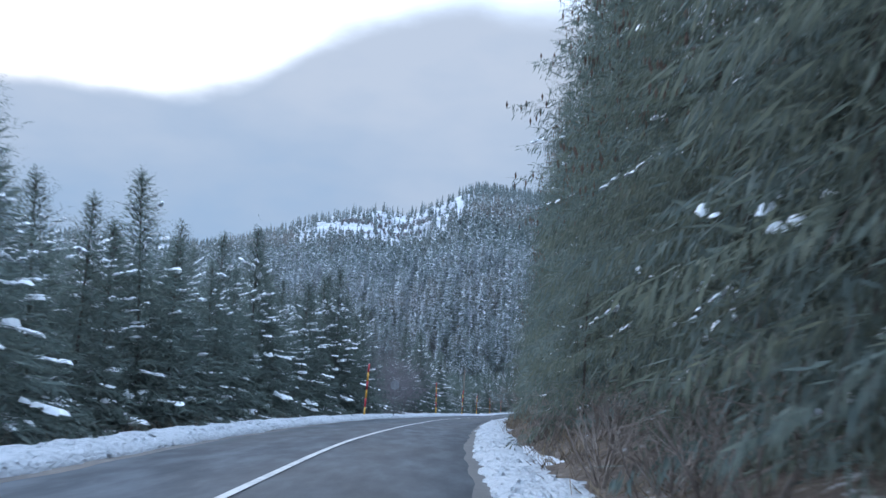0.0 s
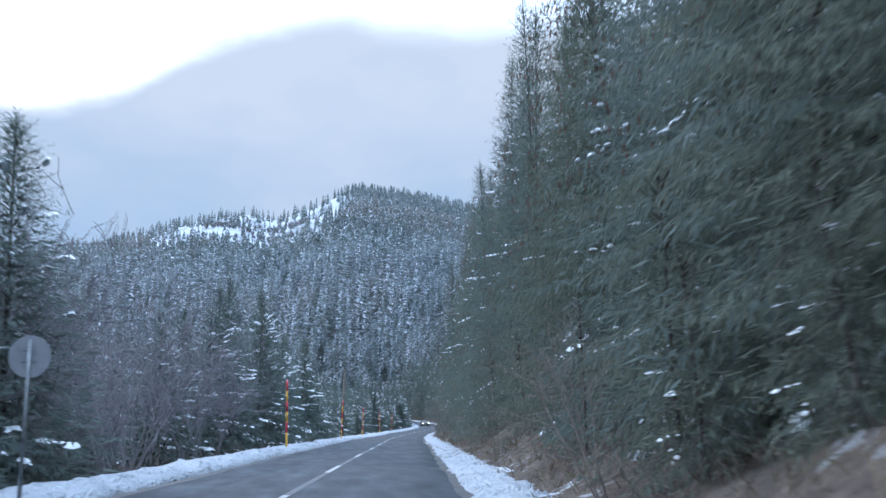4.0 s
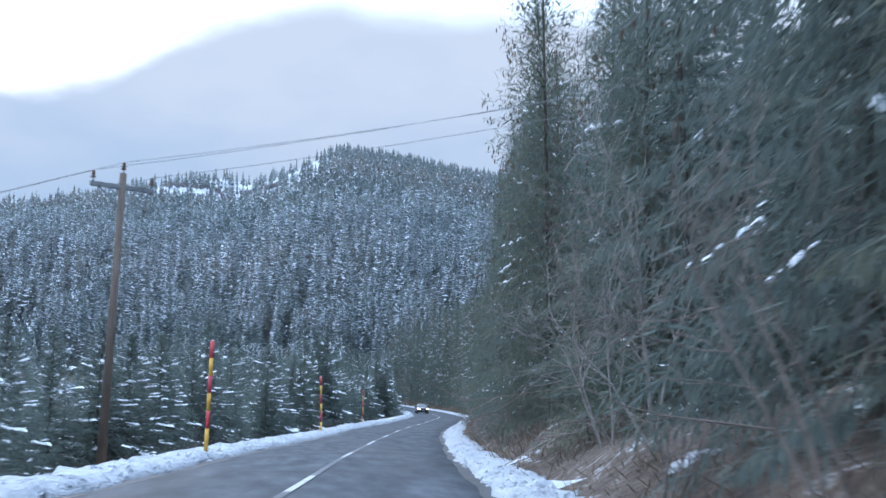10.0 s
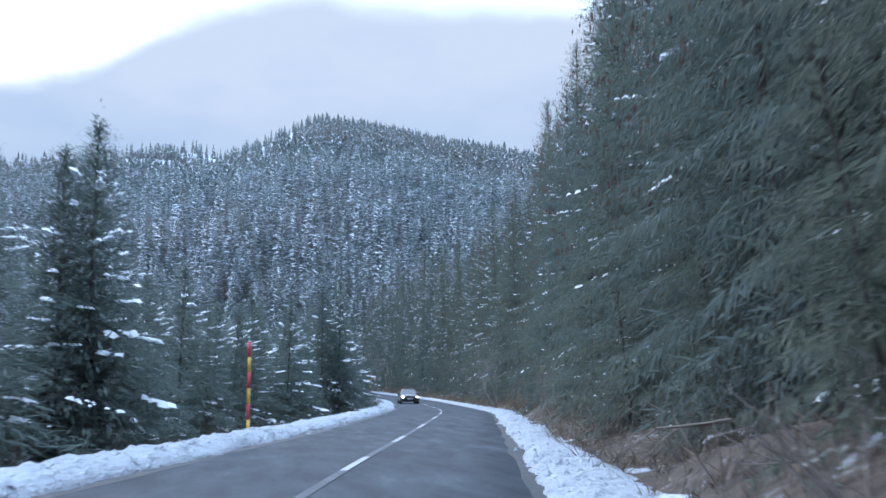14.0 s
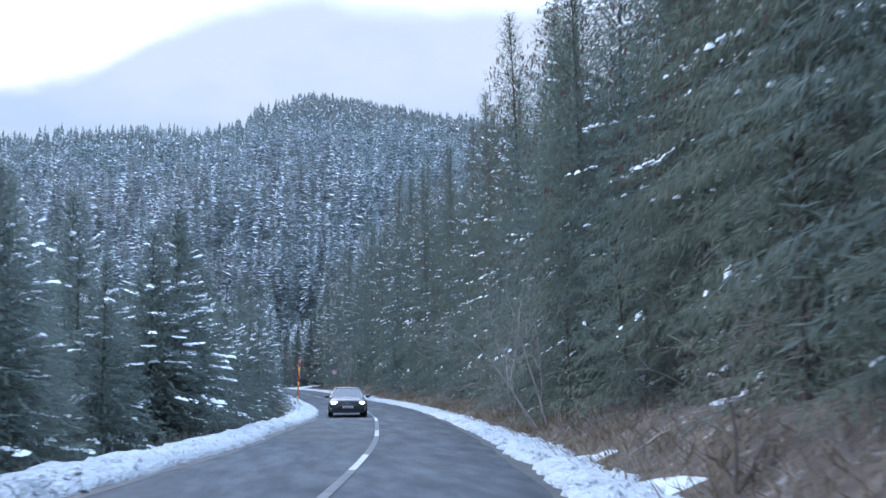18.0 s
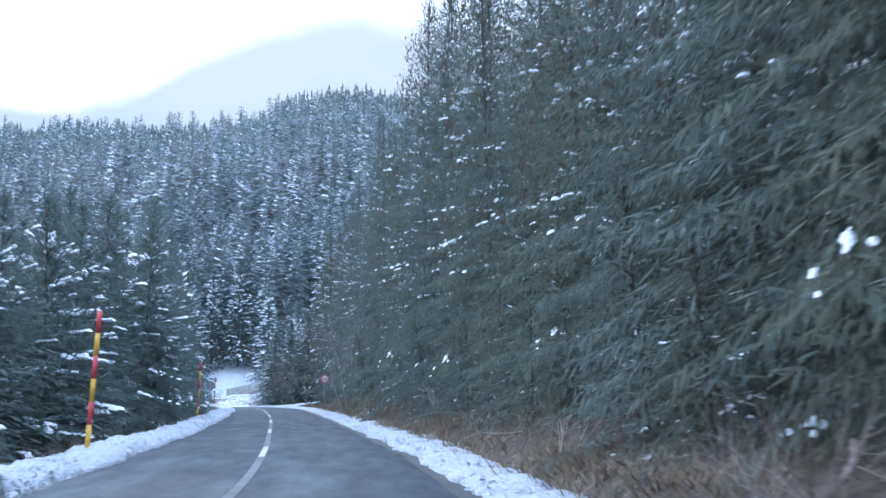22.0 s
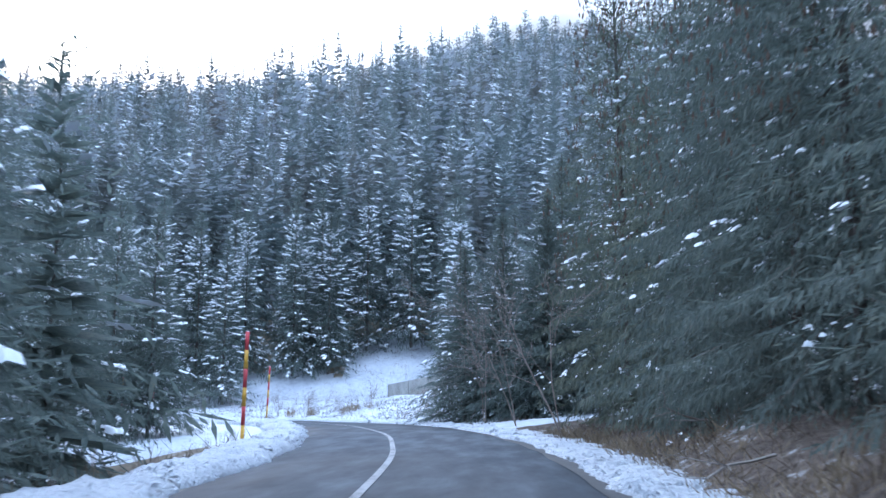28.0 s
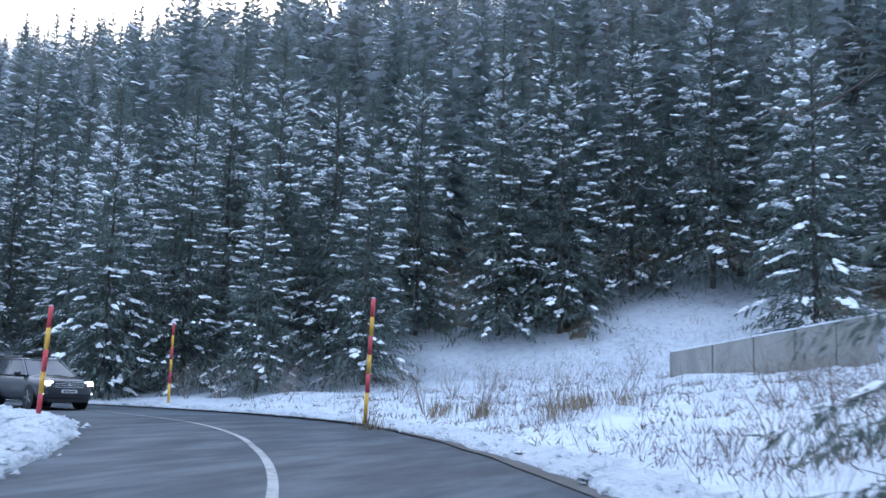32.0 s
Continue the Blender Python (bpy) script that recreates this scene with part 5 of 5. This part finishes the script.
def build_grass():
    rnd = np.random.RandomState(51)
    # straw along the foot of the bank
    pts = []
    for _ in range(2300):
        y = rnd.uniform(2, 404)
        if rnd.uniform() > (1.0 if y > 255 else 0.15):
            continue
        c = right_of(y, rnd.uniform(1.05, 2.1))
        pts.append(c + rnd.normal(0, 0.16, (16, 2)))
    p = np.concatenate(pts)
    grass("bank_grass", "dry straw coloured grass hanging over the foot of the bank", p, land(p[:, 0], p[:, 1])[0], 0.2, 0.55, 0.018, STRAW, rnd, 0.9)
    pts = []
    for _ in range(2400):
        y = rnd.uniform(2, 404)
        c = right_of(y, rnd.uniform(1.2, 3.4))
        pts.append(c + rnd.normal(0, 0.2, (10, 2)))
    p = np.concatenate(pts)
    grass("bank_weeds", "dead brown weeds and twigs over the earth bank", p, land(p[:, 0], p[:, 1])[0], 0.15, 0.55, 0.016, WEED, rnd, 0.9)
    # weeds in the clearing
    pts = []
    for _ in range(2600):
        x, y = rnd.uniform(-4, 29), rnd.uniform(414, 468)
        i, d = nearest(np.array([x]), np.array([y]))
        if d[0] - CL[i[0], 3] < 1.5 or (y > 455 and not 9 < x < 19) or (y > 452 and x < 9):
            continue
        thick = math.hypot(x - 14.0, y - 438) < 4.2 or math.hypot(x - 21.5, y - 425) < 3.5
        if not thick and wave(x, y, 2.2, 4) < 0.25 and rnd.uniform() > 0.3:
            continue
        n = rnd.randint(4, 20 if thick else 11)
        pts.append(np.array([x, y]) + rnd.normal(0, rnd.uniform(0.08, 0.4), (n, 2)))
    p = np.concatenate(pts)
    grass("clearing_weeds", "dry brown weed stalks poking through the snow", p, land(p[:, 0], p[:, 1])[0], 0.25, 0.9, 0.009, WEED, rnd, 0.34)
    pts = []
    for _ in range(5200):
        x, y = rnd.uniform(0, 29), rnd.uniform(412, 466)
        i, d = nearest(np.array([x]), np.array([y]))
        if d[0] - CL[i[0], 3] < 1.2 or (y > 455 and not 9 < x < 19) or (y > 452 and x < 9) or wave(x, y, 1.7, 8) < -0.15:
            continue
        pts.append(np.array([x, y]) + rnd.normal(0, 0.22, (7, 2)))
    p = np.concatenate(pts)
    grass("clearing_stubble", "short dead stubble and leaves showing through the snow", p, land(p[:, 0], p[:, 1])[0], 0.06, 0.3, 0.022, WEED, rnd, 0.9)
    pts = [np.array([rnd.uniform(11, 17), rnd.uniform(434, 441)]) + rnd.normal(0, 0.22, (60, 2)) for _ in range(9)]
    p = np.concatenate(pts)
    grass("clearing_grass", "tufts of tall pale dry grass in the snow", p, land(p[:, 0], p[:, 1])[0], 0.35, 0.85, 0.02, STRAW, rnd, 0.3)
    pts = []
    for _ in range(500):
        y = rnd.uniform(15, 400)
        c = left_of(y, rnd.uniform(1.4, 3.0))
        pts.append(c + rnd.normal(0, 0.2, (10, 2)))
    p = np.concatenate(pts)
    grass("verge_weeds", "dead brown weeds behind the snow bank", p, land(p[:, 0], p[:, 1])[0], 0.25, 0.8, 0.016, WEED, rnd, 0.4)


def build_bank_snow():
    """Remnants of snow lying on the ledges of the bank."""
    rnd = np.random.RandomState(61)
    ys = list(rnd.uniform(20, 392, 30))
    for k, y in enumerate(ys):
        x0, y0 = right_of(y, rnd.uniform(1.6, 3.6))
        R = rnd.uniform(0.15, 0.5)
        na, nr = 22, 4
        turn = rnd.uniform(0, 3.14)
        wob = 1 + 0.35 * np.cos(np.arange(na) * 2 * np.pi / na * 2 + turn) + rnd.normal(0, 0.2, na)
        P = [(x0, y0)] + [(x0 + R * wob[j] * q / nr * math.cos(2 * math.pi * j / na), y0 + 1.3 * R * wob[j] * q / nr * math.sin(2 * math.pi * j / na)) for q in range(1, nr + 1) for j in range(na)]
        P = np.array(P)
        q = np.r_[0, np.repeat(np.arange(1, nr + 1), na)] / nr
        z = land(P[:, 0], P[:, 1])[0] + 0.05 * (1 - q**2) - 0.04 * (q > 0.95) + rnd.normal(0, 0.01, len(P))
        tri = [(0, 1 + j, 1 + (j + 1) % na) for j in range(na)]
        for r in range(nr - 1):
            for j in range(na):
                a, b2 = 1 + r * na + j, 1 + r * na + (j + 1) % na
                tri += [(a, a + na, b2 + na), (a, b2 + na, b2)]
        tagged(put("snow_patch", mesh_np("snow_patch", np.column_stack([P, z]), np.array(tri), DIRTY_SNOW, smooth=True)), "remnant of old snow lying on the earth bank", "snow", "snow patches on the bank")


build_bare()
build_grass()
build_bank_snow()

# ---- retaining wall ----


def build_wall():
    e = new("retaining_wall")
    a, b = Vector((16.2, 452.5, 0)), Vector((24.0, 455.2, 0))
    way = (b - a).normalized()
    back = Vector((-way.y, way.x, 0))
    n = 5
    z0 = 2.6

    def top(u):
        return 3.65 + 1.75 * u

    for k in range(n):
        u0, u1 = k / n, (k + 1) / n - 0.004
        bm = bmesh.new()
        ps = [(u0, z0), (u1, z0), (u1, top(u1)), (u0, top(u0))]
        front = [bm.verts.new((a + (b - a) * u).to_tuple()[:2] + (z,)) for u, z in ps]
        rear = [bm.verts.new((a + (b - a) * u + back * 0.4).to_tuple()[:2] + (z,)) for u, z in ps]
        bm.faces.new(front)
        bm.faces.new(rear[::-1])
        for j in range(4):
            bm.faces.new((front[j], rear[j], rear[(j + 1) % 4], front[(j + 1) % 4]))
        bmesh.ops.recalc_face_normals(bm, faces=bm.faces)
        bmesh.ops.bevel(bm, geom=list(bm.edges), offset=0.02, segments=2, affect="EDGES")
        part("panel", bm, CONCRETE, e)
    bm = bmesh.new()
    rnd = random.Random(3)
    pts = [(k / 24, 0.05 + 0.05 * rnd.random()) for k in range(25)]
    vs = [[bm.verts.new((a + (b - a) * u + back * o).to_tuple()[:2] + (top(u) + h * m,)) for o, m in ((0.0, 0.05), (0.05, 1.0), (0.35, 1.0), (0.45, 0.0))] for u, h in pts]
    for p, q in zip(vs, vs[1:]):
        for j in range(3):
            bm.faces.new((p[j], q[j], q[j + 1], p[j + 1]))
    part("snow_cover", bm, SNOW, e, "thin layer of snow on the top", True)
    tagged(e, "stained grey concrete retaining wall with snow on top", "wall")


build_wall()

# ---- power line ----


def build_mast():
    e = new("utility_pole")
    bm = bmesh.new()
    rod(bm, (0, 0, -0.8), (0, 0, 8.0), 0.13, 0.09, 12)
    part("pole", bm, WOOD, e, "dark weathered wooden pole", True)
    bm = bmesh.new()
    box(bm, -0.85, 0.85, -0.07, 0.03, 7.55, 7.68, 0.01)
    part("crossarm", bm, STEEL, e)
    for sx in (-1, 1):
        bm = bmesh.new()
        rod(bm, (0, -0.02, 7.0), (sx * 0.6, -0.02, 7.55), 0.02, 0.02, 6)
        part("brace", bm, STEEL, e)
    tops = []
    for ix in (-0.78, 0.0, 0.78):
        zb = 7.68 if ix else 8.0
        bm = bmesh.new()
        rod(bm, (ix, -0.02, zb), (ix, -0.02, zb + 0.12), 0.015, 0.015, 6)
        for k in range(3):
            rod(bm, (ix, -0.02, zb + 0.10 + 0.07 * k), (ix, -0.02, zb + 0.16 + 0.07 * k), 0.075 - 0.012 * k, 0.045 - 0.008 * k, 10)
        part("insulator", bm, CERAMIC, e, "brown ceramic insulator", True)
        tops.append(Vector((ix, -0.02, zb + 0.3)))
    m = pose(4.6, 170.0, -1.5, 0, 1.0, 25)
    e.matrix_basis = m
    tagged(e, "dark wooden utility pole with crossarm and insulators", "utility pole")
    for k, p in enumerate(tops):
        q = m @ p
        for far in (Vector((42, 161, 14.5)), Vector((-45, 190, 1.0))):
            far = far + Vector((0, 0.9 * (k - 1), 0))
            cu = bpy.data.curves.new("power_cable", "CURVE")
            cu.dimensions, cu.bevel_depth, cu.bevel_resolution = "3D", 0.008, 1
            sp = cu.splines.new("POLY")
            sp.points.add(16)
            for j in range(17):
                u = j / 16
                c = q.lerp(far, u)
                sp.points[j].co = (c.x, c.y, c.z - 1.0 * 4 * u * (1 - u), 1)
            cu.materials.append(STEEL)
            tagged(put("power_cable", cu), "thin grey overhead power cable", "cable", "power cables")


build_mast()

# ---- cars ----


def loft(sections, mat, name, parent, label="", caps=True):
    """A closed skin over rings of equal length."""
    bm = bmesh.new()
    rings = [[bm.verts.new(p) for p in s] for s in sections]
    n = len(rings[0])
    for a, b in zip(rings, rings[1:]):
        for k in range(n):
            bm.faces.new((a[k], a[(k + 1) % n], b[(k + 1) % n], b[k]))
    if caps:
        bm.faces.new(rings[0][::-1])
        bm.faces.new(rings[-1])
    bmesh.ops.recalc_face_normals(bm, faces=bm.faces)
    return part(name, bm, mat, parent, label, True)


def body_ring(y, w, zb, zt):
    h = zt - zb
    half = [(0.0, zt + 0.02), (0.55 * w, zt + 0.01), (0.86 * w, zt - 0.03), (0.965 * w, zt - 0.12 * h - 0.03), (w, zb + 0.62 * h), (0.985 * w, zb + 0.30 * h), (0.95 * w, zb + 0.08), (0.80 * w, zb)]
    return [(x, y, z) for x, z in half] + [(-x, y, z) for x, z in half[::-1] if x > 0]


def cabin_ring(hw, y0, y1, z, r=0.16):
    """A rounded rectangle seen from above."""
    out = []
    for cx, cy, a0 in ((hw - r, y0 + r, -90), (hw - r, y1 - r, 0), (-hw + r, y1 - r, 90), (-hw + r, y0 + r, 180)):
        for k in range(4):
            a = radians(a0 + 30 * k)
            out.append((cx + r * math.cos(a), cy + r * math.sin(a), z))
    return out


def wheel(parent, x, y, r):
    sx = 1 if x > 0 else -1
    bm = bmesh.new()
    bmesh.ops.create_cone(bm, cap_ends=True, segments=28, radius1=r, radius2=r, depth=0.23, matrix=Matrix.Translation((x, y, r)) @ Matrix.Rotation(radians(90), 4, "Y"))
    bmesh.ops.bevel(bm, geom=[e for e in bm.edges if len(e.link_faces) == 2 and any(len(f.verts) > 4 for f in e.link_faces)], offset=0.035, segments=2, affect="EDGES")
    w = part("wheel", bm, RUBBER, parent, "black tyre", True)
    bm = bmesh.new()
    bmesh.ops.create_cone(bm, cap_ends=True, segments=24, radius1=r * 0.28, radius2=r * 0.22, depth=0.03, matrix=Matrix.Translation((x + sx * 0.122, y, r)) @ Matrix.Rotation(radians(90 * sx), 4, "Y"))
    for k in range(5):
        a = 2 * math.pi * k / 5
        rod(bm, (x + sx * 0.12, y, r), (x + sx * 0.12, y + math.cos(a) * r * 0.66, r + math.sin(a) * r * 0.66), 0.035, 0.03, 6)
    part("rim", bm, STEEL, w, "grey five spoke alloy rim")


def car(spec, m, label):
    e = new("car")
    Lh, w, paint = spec["length"] / 2, spec["width"] / 2, spec["paint"]
    loft([body_ring(*s) for s in spec["body"]], paint, "body", e, "dark glossy painted bodywork")
    (b0, b1, hb, zb), (t0, t1, ht, zt) = spec["cabin"]
    low, high = cabin_ring(hb, b0, b1, zb), cabin_ring(ht, t0, t1, zt)
    for nm, ks in (("side_window", (2, 3, 4, 5)), ("rear_window", (5, 6, 7, 8, 9, 10)), ("side_window", (10, 11, 12, 13)), ("windscreen", (13, 14, 15, 0, 1, 2))):
        bm = bmesh.new()
        a, b = [bm.verts.new(low[q]) for q in ks], [bm.verts.new(high[q]) for q in ks]
        for q in range(len(ks) - 1):
            bm.faces.new((a[q], a[q + 1], b[q + 1], b[q]))
        part(nm, bm, CAR_GLASS, e, "dark tinted glass", True)
    loft([cabin_ring(ht + 0.015, t0 - 0.02, t1 + 0.02, zt - 0.015), cabin_ring(ht, t0 + 0.05, t1 - 0.05, zt + 0.045), cabin_ring(ht * 0.7, t0 + 0.3, t1 - 0.3, zt + 0.075)], paint, "roof", e)
    mid = [(a + b) / 2 for a, b in ((b0, b1), (t0, t1))]
    for sx in (-1, 1):
        for ya, yb in ((b0 + 0.06, t0 + 0.05), (mid[0], mid[1] + 0.05), (b1 - 0.06, t1 - 0.05)):
            bm = bmesh.new()
            rod(bm, (sx * (hb - 0.03), ya, zb - 0.02), (sx * (ht - 0.02), yb, zt), 0.045, 0.04, 6)
            part("pillar", bm, paint, e)
        bm = bmesh.new()
        bmesh.ops.create_icosphere(bm, subdivisions=2, radius=1.0, matrix=Matrix.Translation((sx * (w + 0.08), b0 + 0.42, zb + 0.06)) @ Matrix.Diagonal((0.13, 0.07, 0.085, 1)))
        part("mirror", bm, paint, e, "", True)
        hx, hy, hz, hwid, hh = spec["lamp"]
        bm = bmesh.new()
        bmesh.ops.create_icosphere(bm, subdivisions=2, radius=1.0, matrix=Matrix.Translation((sx * hx, hy, hz)) @ Matrix.Rotation(radians(sx * 24), 4, "Z") @ Matrix.Rotation(radians(-sx * 10), 4, "Y") @ Matrix.Diagonal((hwid, 0.07, hh, 1)))
        h = part("headlight", bm, CHROME, e, "headlight housing", True)
        bm = bmesh.new()
        bmesh.ops.create_icosphere(bm, subdivisions=2, radius=1.0, matrix=Matrix.Translation((sx * hx, hy - 0.055, hz)) @ Matrix.Diagonal((hwid * 0.75, 0.035, hh * 0.95, 1)))
        part("bulb", bm, LAMP, h, "headlight switched on", True)
        bm = bmesh.new()
        box(bm, sx * (w - 0.22) - 0.13, sx * (w - 0.22) + 0.13, -Lh + 0.06, -Lh + 0.14, spec["fog"] - 0.035, spec["fog"] + 0.035, 0.015)
        part("fog_light", bm, FOGLAMP if spec["fog_on"] else CHROME, e)
        for wy in spec["wheels"]:
            wheel(e, sx * (w - 0.13), wy, spec["wheel_r"])
            bm = bmesh.new()
            bmesh.ops.create_cone(bm, cap_ends=True, segments=28, radius1=spec["wheel_r"] + 0.05, radius2=spec["wheel_r"] + 0.05, depth=0.03, matrix=Matrix.Translation((sx * (w - 0.012), wy, spec["wheel_r"] + 0.01)) @ Matrix.Rotation(radians(90), 4, "Y"))
            part("wheel_arch", bm, PLASTIC, e)
    gz0, gz1, gw = spec["grille"]
    bm = bmesh.new()
    box(bm, -gw, gw, -Lh - 0.015, -Lh + 0.1, gz0, gz1, 0.03)
    g = part("grille", bm, PLASTIC, e, "black radiator grille")
    for k in range(4):
        bm = bmesh.new()
        z = gz0 + (gz1 - gz0) * (k + 0.5) / 4
        box(bm, -gw + 0.02, gw - 0.02, -Lh - 0.032, -Lh - 0.01, z - 0.012, z + 0.012, 0.005)
        part("slat", bm, CHROME, g, "chrome slat")
    bm = bmesh.new()
    bmesh.ops.create_cone(bm, cap_ends=True, segments=20, radius1=0.06, radius2=0.05, depth=0.02, matrix=Matrix.Translation((0, -Lh - 0.04, (gz0 + gz1) / 2)) @ Matrix.Rotation(radians(90), 4, "X"))
    part("badge", bm, CHROME, g, "plain round chrome badge")
    bm = bmesh.new()
    box(bm, -w * 0.75, w * 0.75, -Lh - 0.005, -Lh + 0.12, 0.24, 0.38, 0.03)
    part("bumper_inlet", bm, PLASTIC, e, "black lower air inlet")
    bm = bmesh.new()
    box(bm, -0.26, 0.26, -Lh - 0.05, -Lh - 0.03, spec["plate"] - 0.055, spec["plate"] + 0.055, 0.006)
    p = part("number_plate", bm, spec["plate_mat"], e, spec["plate_label"])
    for k in range(5):
        bm = bmesh.new()
        box(bm, -0.19 + 0.08 * k, -0.13 + 0.08 * k, -Lh - 0.056, -Lh - 0.05, spec["plate"] - 0.03, spec["plate"] + 0.03)
        part("bar", bm, PLASTIC, p, "dark bar")
    if spec["rails"]:
        for sx in (-1, 1):
            bm = bmesh.new()
            rod(bm, (sx * (ht - 0.03), t0 + 0.15, zt + 0.13), (sx * (ht - 0.03), t1 - 0.1, zt + 0.13), 0.02, 0.02, 8)
            for yy in (t0 + 0.2, t1 - 0.15):
                rod(bm, (sx * (ht - 0.03), yy, zt + 0.02), (sx * (ht - 0.03), yy, zt + 0.13), 0.018, 0.018, 6)
            part("roof_rail", bm, STEEL, e)
        for yy in (mid[1] - 0.45, mid[1] + 0.45):
            bm = bmesh.new()
            box(bm, -ht - 0.02, ht + 0.02, yy - 0.03, yy + 0.03, zt + 0.13, zt + 0.165, 0.01)
            part("crossbar", bm, PLASTIC, e)
        bm = bmesh.new()
        box(bm, -0.32, 0.32, mid[1] - 0.9, mid[1] + 0.9, zt + 0.168, zt + 0.24, 0.03)
        part("ski_rack", bm, PLASTIC, e, "flat black ski rack")
    e.matrix_basis = m
    return tagged(e, label, "car", "oncoming cars")


SUV = dict(plate_mat=PLATE, plate_label="white number plate", length=4.7, width=1.88, paint=CAR_DARK, rails=True, fog=0.52, fog_on=True, plate=0.60, wheel_r=0.37, wheels=(-1.42, 1.30), grille=(0.70, 0.93, 0.50), lamp=(0.67, -2.29, 0.86, 0.20, 0.08),
           body=[(-2.36, 0.66, 0.40, 0.80), (-2.28, 0.82, 0.30, 0.92), (-2.05, 0.91, 0.26, 1.00), (-1.5, 0.94, 0.25, 1.06), (-0.95, 0.94, 0.25, 1.11), (0, 0.94, 0.25, 1.13), (1.3, 0.94, 0.25, 1.14), (2.0, 0.92, 0.28, 1.12), (2.25, 0.88, 0.32, 1.05), (2.35, 0.76, 0.42, 0.92)],
           cabin=((-1.05, 2.22, 0.88, 1.09), (-0.15, 1.85, 0.66, 1.60)))
SEDAN = dict(plate_mat=PLATE, plate_label="white number plate", length=5.1, width=1.94, paint=CAR_BLACK, rails=False, fog=0.42, fog_on=False, plate=0.50, wheel_r=0.36, wheels=(-1.62, 1.55), grille=(0.56, 0.80, 0.52), lamp=(0.68, -2.50, 0.70, 0.20, 0.065),
             body=[(-2.56, 0.70, 0.34, 0.68), (-2.48, 0.84, 0.25, 0.80), (-2.25, 0.93, 0.21, 0.87), (-1.6, 0.97, 0.20, 0.93), (-0.9, 0.97, 0.20, 0.98), (0, 0.97, 0.20, 1.0), (1.2, 0.97, 0.20, 1.02), (2.0, 0.95, 0.24, 1.02), (2.4, 0.90, 0.28, 0.97), (2.55, 0.78, 0.36, 0.85)],
             cabin=((-1.0, 1.9, 0.88, 0.96), (-0.1, 1.05, 0.64, 1.42)))
car(SEDAN, pose(28.5, 304.2, road_z(304.2) + 0.02, 0, 0, -2), "black saloon car with headlights on in the oncoming lane")
car(SUV, pose(-3.0, 438.3, 0.90, 0, 0, 66), "dark sport utility car with ski rack and headlights on")
